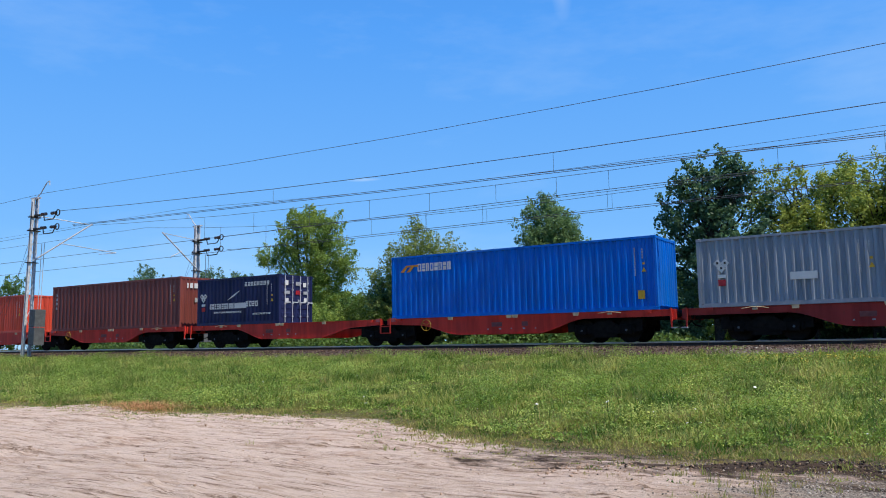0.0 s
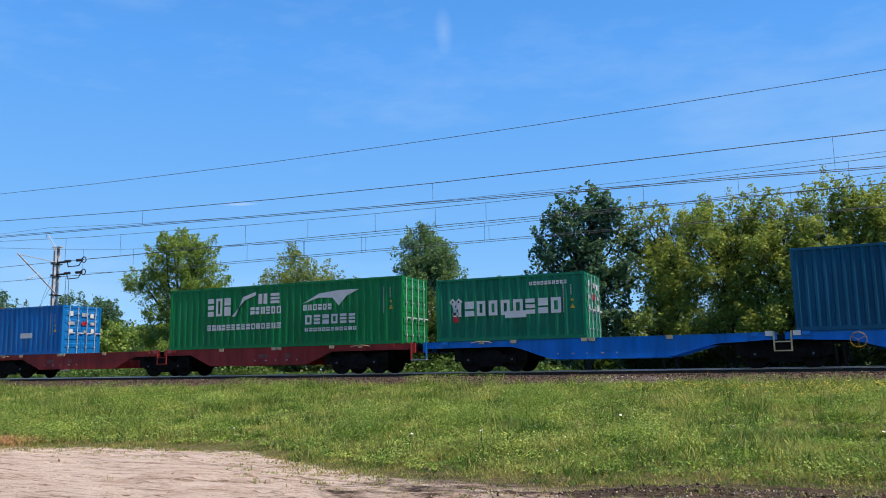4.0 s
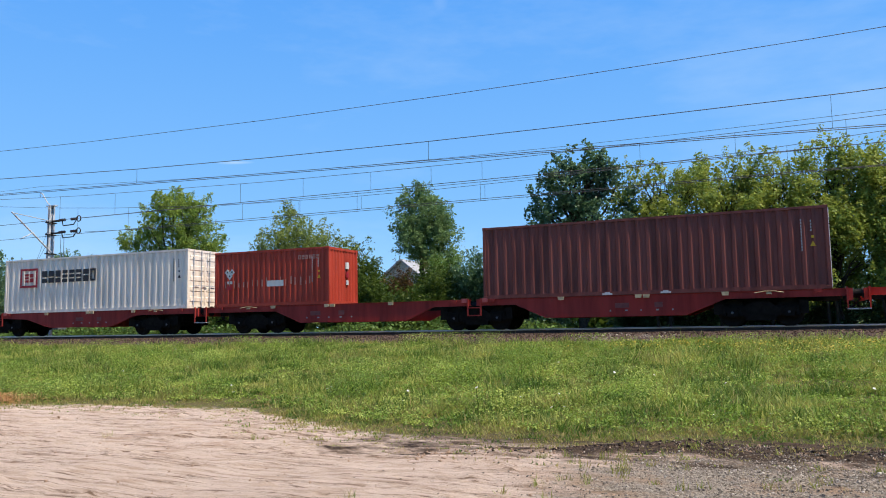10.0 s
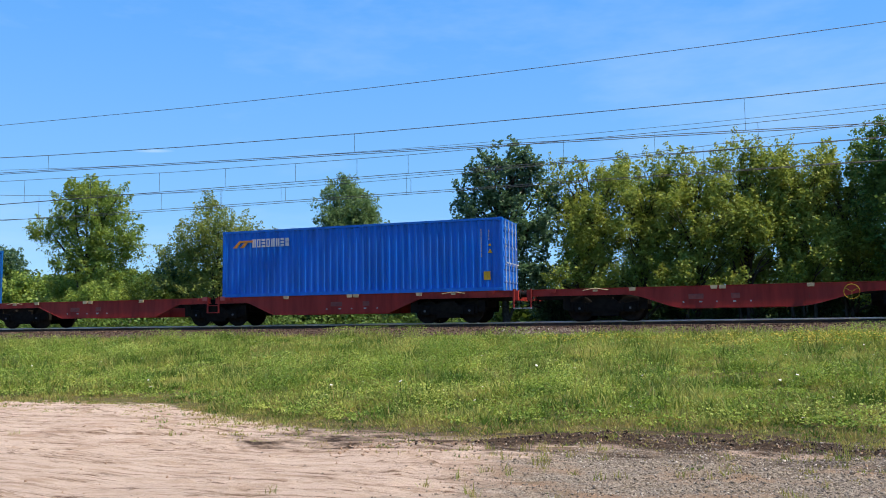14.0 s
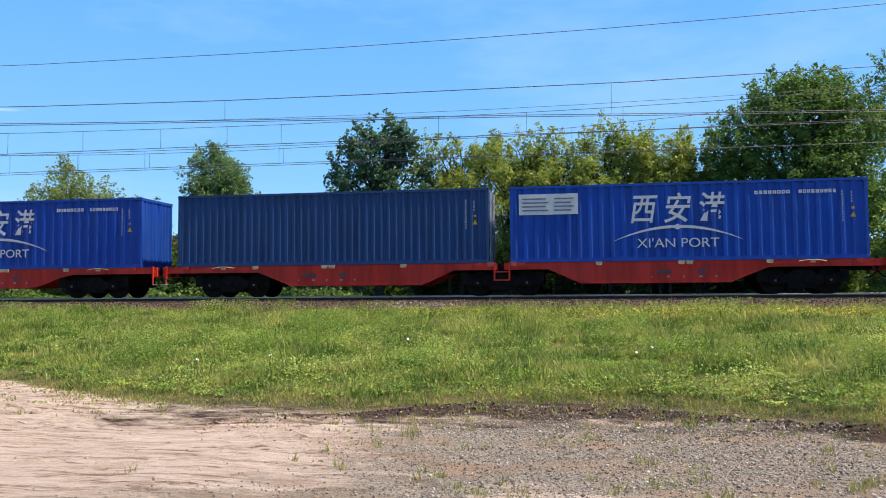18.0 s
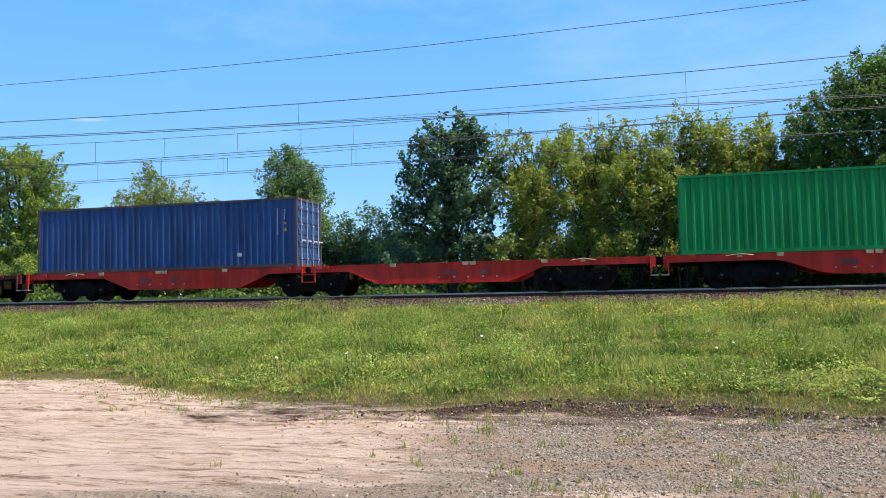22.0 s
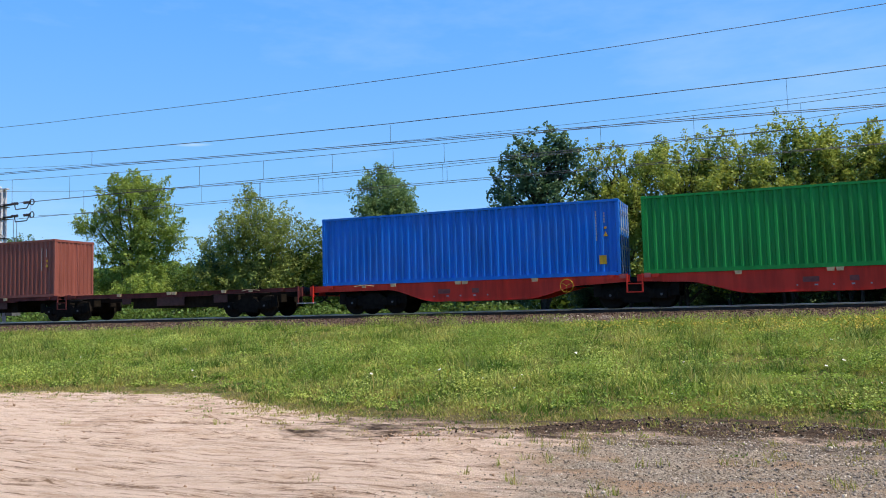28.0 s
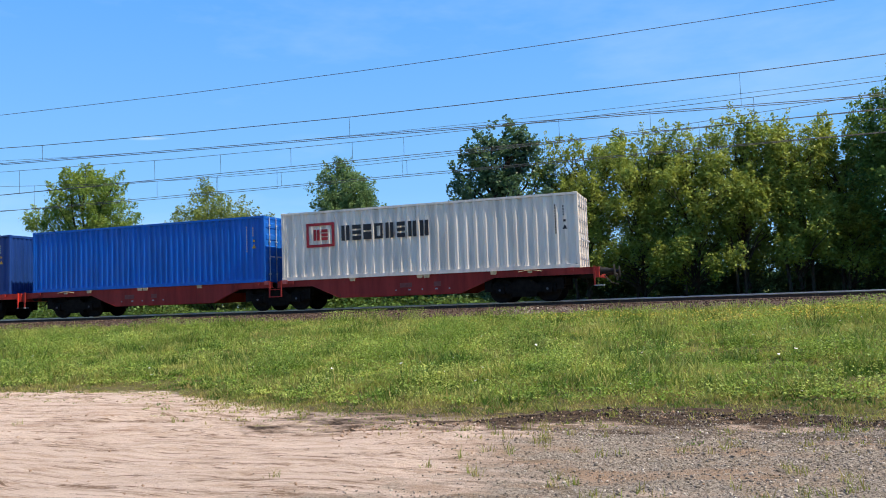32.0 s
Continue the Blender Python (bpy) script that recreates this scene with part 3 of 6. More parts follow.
PEBBLE_V = [(0, 0, 1), (0.89, 0, 0.45), (0.28, 0.85, 0.45), (-0.72, 0.53, 0.45), (-0.72, -0.53, 0.45), (0.28, -0.85, 0.45),
            (0.72, 0.53, -0.45), (-0.28, 0.85, -0.45), (-0.89, 0, -0.45), (-0.28, -0.85, -0.45), (0.72, -0.53, -0.45), (0, 0, -1)]
PEBBLE_F = [(0, 1, 2), (0, 2, 3), (0, 3, 4), (0, 4, 5), (0, 5, 1), (1, 6, 2), (2, 7, 3), (3, 8, 4), (4, 9, 5), (5, 10, 1),
            (6, 7, 2), (7, 8, 3), (8, 9, 4), (9, 10, 5), (10, 6, 1), (11, 7, 6), (11, 8, 7), (11, 9, 8), (11, 10, 9), (11, 6, 10)]


CHIP_V = [(0.9, 0.1, 0.1), (-0.8, 0.3, -0.1), (0.2, 1.0, 0.0), (-0.1, -0.9, 0.2), (0.15, 0.2, 0.8), (0.0, -0.1, -0.7)]
CHIP_F = [(0, 2, 4), (2, 1, 4), (1, 3, 4), (3, 0, 4), (2, 0, 5), (1, 2, 5), (3, 1, 5), (0, 3, 5)]


def build_stones():
    rs = np.random.RandomState(14)
    n0 = 150000
    x, y = rs.uniform(-5.5, 7.5, n0), rs.uniform(5.2, 11.2, n0)
    gx = np.interp(y, [5.2, 6.2, 7.0, 8.0, 9.0, 9.4, 11.2], [-4.5, -2.5, -1.9, -2.2, -2.1, -2.4, -2.6])
    dens = smooth(gx - 1.2, gx + 1.8, x) * (0.5 + 0.5 * wave_noise(x, y, 1.3, 31)) * (1 - 0.7 * smooth(9.3, 10.4, y))
    ok = rs.uniform(0, 1, n0) < np.clip(dens + 0.004, 0, 1) * (y < bank_edge(x) + 0.2)
    x, y = x[ok], y[ok]
    n = len(x)
    s = 0.005 + 0.013 * rs.uniform(0, 1, n) ** 2.5 + 0.012 * rs.uniform(0, 1, n) ** 12
    size = np.stack([s * rs.uniform(0.8, 1.5, n), s, s * rs.uniform(0.5, 0.9, n)], 1)
    me = scatter_mesh("gravel", CHIP_V, CHIP_F, np.stack([x, y, ground_z(x, y) + s * 0.15], 1), turns(rs, n, 1.2), size, M_STONE_VAR)
    tagged(new("gravel", me), "loose grey gravel spread over the yard", "gravel", kind="stuff")
    n = 6000
    x = np.concatenate([rs.uniform(-20, 7, n // 2), rs.uniform(-4.5, 7, n - n // 2)])
    y = np.concatenate([rs.uniform(5.2, 13.0, n // 2), soil_line(x[n // 2:]) + rs.normal(0, 0.3, n - n // 2)])
    ok = y < bank_edge(x) + 0.3
    x, y = x[ok], y[ok]
    n = len(x)
    s = 0.003 + 0.024 * rs.uniform(0, 1, n) ** 9 + 0.028 * rs.uniform(0, 1, n) ** 4 * np.exp(-((y - soil_line(x)) / 0.4) ** 2) * (x > -5)
    size = np.stack([s * rs.uniform(0.9, 1.8, n), s, s * rs.uniform(0.5, 0.9, n)], 1)
    dark = np.exp(-((y - soil_line(x)) / 0.35) ** 2) * smooth(-4.5, -2, x) > rs.uniform(0, 1, n)
    me = scatter_mesh("clods", CHIP_V, CHIP_F, np.stack([x, y, ground_z(x, y) + s * 0.2], 1), turns(rs, n), size, [M_CLOD, M_SOIL], dark.astype(np.int32))
    tagged(new("clods", me), "loose clods of sand and dark soil", "clods", kind="stuff")
    n = 15000
    x, y = rs.uniform(-55, 24, n), rs.uniform(26.6, 29.4, n)
    s = rs.uniform(0.02, 0.045, n)
    size = np.stack([s * rs.uniform(0.8, 1.4, n), s, s * 0.8], 1)
    me = scatter_mesh("ballast_stones", PEBBLE_V, PEBBLE_F, np.stack([x, y, bed_z(y) + s * 0.2], 1), turns(rs, n), size, [M_BALLAST_VAR, M_STONE_VAR], (rs.uniform(0, 1, n) < 0.85 * np.exp(-((x + 5.4) / 1.6) ** 4 - ((y - 27.2) / 0.7) ** 4)).astype(np.int32))
    tagged(new("ballast_stones", me), "rust-brown crushed stones on the ballast shoulder", "ballast", kind="stuff")


def stone_material(name, a, b, c):
    n = Nodes(name)
    g = n.node("ShaderNodeNewGeometry")
    r = n.node("ShaderNodeValToRGB")
    r.color_ramp.elements[0].color, r.color_ramp.elements[1].color = (*lin(*a), 1), (*lin(*b), 1)
    e = r.color_ramp.elements.new(0.8)
    e.color = (*lin(*c), 1)
    n.link(g.outputs["Random Per Island"], r.inputs[0])
    n.bump(n.noise(60, 3), 0.3, 0.005)
    return n.done(r.outputs[0], 0.9, 0, 0.3)


M_STONE_VAR = stone_material("mixed_gravel", (112, 103, 93), (224, 214, 200), (176, 163, 149))
M_CLOD = stone_material("sandy_clods", (170, 140, 116), (214, 188, 164), (190, 160, 134))
M_SOIL = stone_material("soil_clods", (40, 32, 26), (96, 80, 64), (66, 54, 44))
M_BALLAST_VAR = stone_material("mixed_ballast", (54, 41, 34), (154, 131, 113), (90, 69, 57))


# ---- the railway ----
def bed_z(y):
    return np.interp(y, [26.5, 28.2, 36.6, 38.2], [0.98, 1.31, 1.31, 1.0])


def build_track():
    s = Shape()
    ring = [(26.4, 0.8), (38.4, 0.8), (38.2, 1.02), (36.6, 1.31), (28.2, 1.31), (26.5, 0.99)]
    s.prism_x(ring, -400, 300)
    tagged(new("ballast_bed", s.mesh("ballast_bed", M_BALLAST)), "brown crushed-stone ballast bed under two tracks", "ballast", kind="structure")
    sl = Shape().prism_x([(-1.3, 0), (1.3, 0), (1.3, 0.16), (1.25, 0.19), (-1.25, 0.19), (-1.3, 0.16)], -0.12, 0.12)
    sleeper = sl.mesh("sleeper", M_SLEEPER)
    for cy, label in ((TRACK_Y, "near railway track of steel rails on concrete sleepers"), (FAR_Y, "far railway track of steel rails on concrete sleepers")):
        tr = thing("railway_track", label, "railway track", "railway tracks", at=(0, cy, 0))
        for side in (-0.7535, 0.7535):
            r = Shape()
            prof = [(-0.075, 0), (0.075, 0), (0.075, 0.015), (0.012, 0.035), (0.012, 0.125), (0.036, 0.135), (0.036, 0.165), (0.028, 0.172), (-0.028, 0.172), (-0.036, 0.165), (-0.036, 0.135), (-0.012, 0.125), (-0.012, 0.035), (-0.075, 0.015)]
            r.prism_x([(side + a, RAIL_Z - 0.172 + b) for a, b in prof], -400, 300)
            me = r.mesh("rail", [M_RAIL_SIDE, M_RAIL])
            for p in me.polygons:
                if p.center.z > RAIL_Z - 0.03:
                    p.material_index = 1
            part("rail", me, None, tr)
        if cy == TRACK_Y:
            for k in range(120):
                ob = part("sleeper", sleeper, None, tr)
                ob.location = (-50 + 0.6 * k, 0, RAIL_Z - 0.172 - 0.185)


build_track()


def wire(name, pts, radius, label, droppers=(), twin=None):
    """A wire hung along points; droppers: (x, z of the lower wire)."""
    s = Shape()
    dense = []
    for (a, b) in zip(pts[:-1], pts[1:]):
        for k in range(4):
            dense.append(tuple(a[i] + (b[i] - a[i]) * k / 4 for i in range(3)))
    dense.append(pts[-1])
    s.tube(dense, radius, 5)
    w = thing(name, label, "wire", "overhead wires")
    part("strand", s, M_WIRE, w)
    if twin:
        part("strand", Shape().tube([(x, y + twin[0], z + twin[1]) for x, y, z in dense], radius, 5), M_WIRE, w)
    for x, y, z0, z1 in droppers:
        part("dropper", Shape().tube([(x, y, z0), (x, y, z1)], 0.008, 4), M_WIRE, w)


def at_x(pts, x):
    xs = [p[0] for p in pts]
    return [float(np.interp(x, xs, [p[i] for p in pts])) for i in range(3)]


def build_wires():
    def hung(y, low_x, low_z, k, x0, x1, end):
        """A wire that sags to low_z at low_x between two masts, and runs on level beyond them."""
        xs = np.linspace(x0, x1, 13)
        return [(-160, y, end)] + [(float(x), y, float(low_z + k * (x - low_x) ** 2)) for x in xs] + [(80, y, end)]

    near_mess = [(-160, 30.24, 9.3), (-106, 30.24, 8.5), (-46, 30.24, 9.38), (-42.5, 30.24, 9.18), (-34, 30.24, 8.79), (-22.5, 30.24, 8.49), (-16.5, 30.24, 8.42), (-11.5, 30.24, 8.39), (-8.9, 30.24, 8.4), (-1.6, 30.24, 8.46), (1.9, 30.24, 8.51), (5.4, 30.24, 8.59), (15.5, 30.24, 8.9), (80, 30.24, 8.8)]
    near_cont = [(-160, 30.24, 7.6), (-45, 30.24, 7.61), (-20, 30.24, 7.63), (15.5, 30.24, 7.6), (80, 30.24, 7.6)]
    far_mess = hung(34.5, -16.5, 8.21, 0.0017, -46.5, 15.5, 9.4)
    far_cont = [(-160, 34.5, 7.5), (-45, 34.5, 7.52), (-25, 34.5, 7.56), (0, 34.5, 7.58), (15.5, 34.5, 7.56), (80, 34.5, 7.5)]
    anchor_top = [(-44.9, 27.25, 9.8), (-38.7, 27.5, 9.54), (-31, 27.9, 9.33), (-28, 28.06, 9.25), (-21, 28.42, 9.14), (-13.3, 28.81, 9.11), (-8.5, 29.05, 9.14), (-3.7, 29.3, 9.2), (2, 29.58, 9.27), (7.4, 29.82, 9.42), (15.5, 30.2, 9.62), (80, 30.2, 9.3)]
    anchor_low = [(-43.6, 27.3, 8.85), (-38.7, 27.55, 8.74), (-28, 28.06, 8.58), (-18.4, 28.55, 8.41), (-1.7, 29.4, 8.17), (3.2, 29.64, 8.07), (12.1, 30.05, 7.92), (80, 30.2, 7.7)]
    earth = [(-160, 27.2, 10.95), (-106, 27.2, 11.0), (-78, 27.2, 10.55), (-60, 27.2, 10.72), (-46.4, 27.2, 11.05), (-38.5, 27.2, 10.86), (-30, 27.2, 10.61), (-20, 27.2, 10.44), (-12, 27.2, 10.4), (-8, 27.2, 10.41), (-3.4, 27.2, 10.46), (1, 27.2, 10.53), (5, 27.2, 10.63), (8.2, 27.2, 10.73), (15.5, 27.2, 11.0), (80, 27.2, 10.9)]
    earth_far = hung(37.5, -7.0, 10.32, 0.00075, -45.6, 15.7, 10.9)
    far_anchor_top = [(-41.9, 37.36, 9.02), (-34.8, 37.02, 8.95), (-30.7, 36.82, 8.86), (-20, 36.3, 8.72), (-5, 35.6, 8.6), (15.5, 34.6, 8.6), (80, 34.6, 8.6)]
    far_anchor_low = [(-41.6, 37.35, 8.1), (-36.2, 37.09, 7.92), (-27.3, 36.66, 7.82), (-20, 36.3, 7.78), (-11, 35.87, 7.72), (15.5, 34.6, 7.6), (80, 34.6, 7.6)]

    def between(top, low, xs):
        out = []
        for x in xs:
            a, b = at_x(top, x), at_x(low, x)
            out.append((x, a[1], a[2], b[2]))
        return out

    wire("messenger_wire", near_mess, 0.011, "thin carrying wire over the near track", between(near_mess, near_cont, [-35.5, -31.6, -27.6, -23.7, -20.2, -16.7, -13.8, -11.5, -5.1, -1.7, 1.9, 6.0, 10.5]))
    wire("contact_wire", near_cont, 0.014, "contact wire hanging over the near track")
    wire("messenger_wire", far_mess, 0.011, "thin carrying wire over the far track", between(far_mess, far_cont, [-39, -35, -31, -26.9, -23.3, -19.6, -13.0, -6.5, 0.0, 6.5]))
    wire("contact_wire", far_cont, 0.014, "contact wire hanging over the far track")
    wire("anchored_wire", far_anchor_top, 0.012, "carrying wire anchored at the far lattice mast", between(far_anchor_top, far_anchor_low, [-24.6, -20.9, -13.8]))
    wire("anchored_wire", far_anchor_low, 0.013, "contact wire anchored at the far lattice mast")
    wire("anchored_wire", anchor_top, 0.016, "carrying wire anchored at the lattice mast", between(anchor_top, anchor_low, [-28.0, -13.25, 1.45]))
    wire("anchored_wire", anchor_low, 0.014, "contact wire anchored at the lattice mast", twin=(0.06, -0.05))
    wire("earth_wire", earth, 0.012, "single earth wire along the tops of the near masts")
    wire("earth_wire", earth_far, 0.010, "single earth wire along the tops of the far masts")


build_wires()


def lattice_mast(x, y, top, toward, lean=0.0, lift=0.0, reach_x=-0.1, arm=2.6, bent=-1.0):
    """A galvanised mast of two posts with zigzag bars, a bracket over the track, anchor arms and tension weights."""
    g = float(bed_z(y)) - 0.3
    m = thing("catenary_mast", "grey galvanised lattice mast holding the overhead wires", "mast", "catenary masts", at=(x, y, g))
    m.rotation_euler = (0, radians(lean), 0)
    h = top - g
    part("foundation", Shape().chamfer(-0.4, 0.4, -0.35, 0.35, -0.3, 0.35, 0.05), M_SLEEPER, m, "concrete foundation block")
    for sy in (-1, 1):
        ly = 0.21 * sy
        post = Shape()
        for a, b in ((-0.085, -0.06), (0.06, 0.085)):
            post.add([(a, ly - 0.075, 0.3), (b, ly - 0.075, 0.3), (b, ly + 0.075, 0.3), (a, ly + 0.075, 0.3), (a, ly * 0.62 - 0.075, h), (b, ly * 0.62 - 0.075, h), (b, ly * 0.62 + 0.075, h), (a, ly * 0.62 + 0.075, h)],
                     [(0, 3, 2, 1), (4, 5, 6, 7), (0, 1, 5, 4), (1, 2, 6, 5), (2, 3, 7, 6), (3, 0, 4, 7)])
        post.add([(-0.06, ly - 0.05 * sy, 0.3), (0.06, ly - 0.05 * sy, 0.3), (0.06, ly - 0.035 * sy, 0.3), (-0.06, ly - 0.035 * sy, 0.3),
                  (-0.06, ly * 0.62 - 0.05 * sy, h), (0.06, ly * 0.62 - 0.05 * sy, h), (0.06, ly * 0.62 - 0.035 * sy, h), (-0.06, ly * 0.62 - 0.035 * sy, h)],
                 [(0, 3, 2, 1), (4, 5, 6, 7), (0, 1, 5, 4), (1, 2, 6, 5), (2, 3, 7, 6), (3, 0, 4, 7)])
        part("post", post, M_GREY, m)
    n = int(h / 0.75)
    for k in range(n):
        z0, z1 = 0.5 + k * (h - 0.7) / n, 0.5 + (k + 1) * (h - 0.7) / n
        a, b = (-0.2, 0.2) if k % 2 else (0.2, -0.2)
        part("lattice_bar", Shape().tube([(0.09, a * (1 - 0.38 * z0 / h), z0), (0.09, b * (1 - 0.38 * z1 / h), z1)], 0.022, 4), M_GREY, m)
    for z in (6.95 - g, 8.2 + lift * 0.95 - g, 9.0 + lift - g):
        part("clamp_frame", Shape().box(-0.15, 0.18, -0.34, 0.34, z - 0.13, z - 0.07), M_DARK, m, "dark clamp round the posts")
    part("stay_tube", Shape().tube([(0.1, 0.1, 9.0 + lift - g), (reach_x * 0.9, (1 if toward > y else -1) * abs(toward - y) * 0.9, 9.25 + lift * 0.25 - g)], 0.028, 5), M_GREY, m)
    part("cap_plate", Shape().box(-0.36, 0.42, -0.12, 0.12, h, h + 0.08), M_GREY, m)
    part("earth_wire_bracket", Shape().tube([(0.0, 0, h), (bent * 0.4, 0, h + 0.3), (bent * 0.9, 0, h + 0.95), (bent * 1.1, 0, h + 1.0), (bent * 1.1, 0, h + 0.75)], 0.035, 6), M_GREY, m)
    d = 1 if toward > y else -1
    reach = abs(toward - y)
    z_arm = 8.75 - g
    part("cantilever_tube", Shape().tube([(0.1, 0, 6.95 - g), (reach_x, d * reach * 0.95, 9.3 + lift * 0.25 - g)], 0.05, 6), M_GREY, m)
    part("registration_arm", Shape().tube([(reach_x * 0.43, d * reach * 0.43, 8.14 - g), (reach_x * 0.43 + arm * 0.5, d * reach * 0.7, 7.85 - g), (reach_x * 0.43 + arm, d * reach, 7.55 - g)], 0.03, 6), M_GREY, m)
    part("steady_arm", Shape().tube([(reach_x * 0.43 + arm, d * reach, 7.55 - g), (reach_x * 0.43 + arm * 0.6, d * reach * 0.9, 7.5 - g)], 0.02, 6), M_GREY, m)
    for zz in (9.0 + lift, 8.2 + lift * 0.95):
        z = zz - g
        part("anchor_arm", Shape().box(-0.4, 0.7, -0.09, 0.09, z - 0.05, z + 0.05), M_DARK, m)
        for k in range(2):
            ins = Shape()
            for j in range(5):
                c = 0.8 + k * 1.05 + j * 0.10
                ins.tube([(c, 0, z + 0.04), (c + 0.05, 0, z + 0.04)], 0.10 if j % 2 == 0 else 0.06, 8)
            part("insulator", ins, M_INSUL, m, "dark ribbed insulator")
        part("tension_yoke", Shape().tube([(1.0, 0, z), (1.1, 0, z - 0.34), (2.05, 0, z - 0.32), (2.3, 0, z)], 0.035, 6), M_DARK, m)
        part("pulley", Shape().ring((2.5, 0, z + 0.04), 0.18, 0.035), M_DARK, m)
    for sx in (0.82, 1.1):
        part("weight_guide_rod", Shape().tube([(sx, 0.1, 1.0), (sx, 0.1, 8.0 - g)], 0.02, 5), M_GREY, m)
    for k in range(2):
        part("tension_weight", Shape().chamfer(0.66, 1.26, -0.3, 0.35, 1.05 + k * 1.08, 2.1 + k * 1.08, 0.03), M_DARK_GREY, m, "stacked grey tension weight")
    for k in (0, 1):
        part("guy_wire", Shape().tube([(-0.2, 0, 8.6 - g - k * 0.9), (-2.6 - 0.6 * k, 0, 3.6 - g)], 0.012, 4), M_WIRE, m)
    return m


M_DARK_GREY = plain("cast_weight", (92, 96, 98), 0.8)


def plain_mast(x, y, top):
    g = float(bed_z(y)) - 0.3
    m = thing("catenary_mast", "plain grey steel mast beside the far track", "mast", "catenary masts", at=(x, y, g))
    part("foundation", Shape().chamfer(-0.4, 0.4, -0.35, 0.35, -0.3, 0.35, 0.05), M_SLEEPER, m, "concrete foundation block")
    part("post", Shape().box(-0.13, 0.13, -0.13, 0.13, 0.3, top - g), M_GREY, m)
    part("cap_plate", Shape().box(-0.17, 0.17, -0.17, 0.17, top - g, top - g + 0.05), M_GREY, m)
    for z in (8.9, 7.7):
        part("clamp", Shape().box(-0.2, 0.2, -0.2, 0.2, z - g - 0.06, z - g + 0.06), M_DARK, m)
        part("bracket_tube", Shape().tube([(0, 0, z - g), (0, -2.6, z - g + 0.1)], 0.035, 6), M_GREY, m)


lattice_mast(-47.75, 27.2, 10.8, TRACK_Y, 2.0, 0.75, 1.6, 3.3, 1.3)
lattice_mast(-44.8, 37.5, 10.0, FAR_Y, arm=1.1)
plain_mast(15.75, 37.5, 10.0)
plain_mast(76.0, 37.5, 10.0)


# ---- trees and shrubs ----
LEAVES = {
    "fresh": leaf_material("fresh_leaves", (62, 96, 44), (134, 160, 76), (148, 162, 76), 1.5),
    "willow": leaf_material("willow_leaves", (78, 104, 54), (146, 164, 86), (148, 158, 84), 1.3),
    "grey": leaf_material("grey_green_leaves", (66, 98, 66), (120, 148, 100), (128, 152, 94), 1.45),
    "dark": leaf_material("dark_maple_leaves", (40, 68, 48), (116, 144, 110), (90, 120, 78), 1.5, 0.5),
    "olive": leaf_material("olive_leaves", (84, 110, 50), (152, 170, 84), (162, 168, 78), 1.45),
    "deep": leaf_material("deep_green_leaves", (50, 86, 40), (112, 146, 74), (118, 144, 70), 1.3),
    "copper": leaf_material("copper_leaves", (62, 42, 34), (120, 84, 62), (108, 92, 54), 1.2),
    "hedge": leaf_material("hedge_leaves", (44, 74, 30), (108, 138, 58), (116, 138, 58), 0.8),
}
LEAF_V = [(0, -0.5, 0), (0.36, 0, 0.08), (0, 0.5, 0), (-0.36, 0, 0.08)]


def crown(rs, lobes, n_sprays, per, length, leaf, mat, up=0.75):
    """Leaves along twigs that reach outwards and up from the outer part of several lobes: (x, y, z, rx, ry, rz)."""
    lobes = np.array(lobes, float)
    vol = np.prod(lobes[:, 3:], 1) ** 0.75
    which = rs.choice(len(lobes), n_sprays, p=vol / vol.sum())
    d = rs.normal(0, 1, (n_sprays, 3))
    d /= np.linalg.norm(d, axis=1)[:, None]
    r = rs.uniform(0.12, 1.0, n_sprays) ** 0.5
    c = lobes[which, :3] + d * r[:, None] * lobes[which, 3:] * 0.9
    way = d * 0.7 + np.array([0, 0, up]) + rs.normal(0, 0.35, (n_sprays, 3))
    way /= np.linalg.norm(way, axis=1)[:, None]
    span = length * rs.uniform(0.5, 1.5, n_sprays)
    i = np.repeat(np.arange(n_sprays), per)
    n = len(i)
    t = rs.uniform(-0.35, 1.0, n)
    girth = (0.27 * (1.1 - np.clip(t, 0, 1)) + 0.05) * length
    p = c[i] + way[i] * (t * span[i])[:, None] + rs.normal(0, 1, (n, 3)) * girth[:, None] * np.array([1, 1, 0.8])
    p[:, 2] = np.maximum(p[:, 2], 0.05)
    s = leaf * rs.uniform(0.55, 1.3, n)
    return scatter_mesh("crown", LEAF_V, [(0, 1, 2, 3)], p, turns(rs, n, 1.5), np.stack([s, s, s], 1), mat)


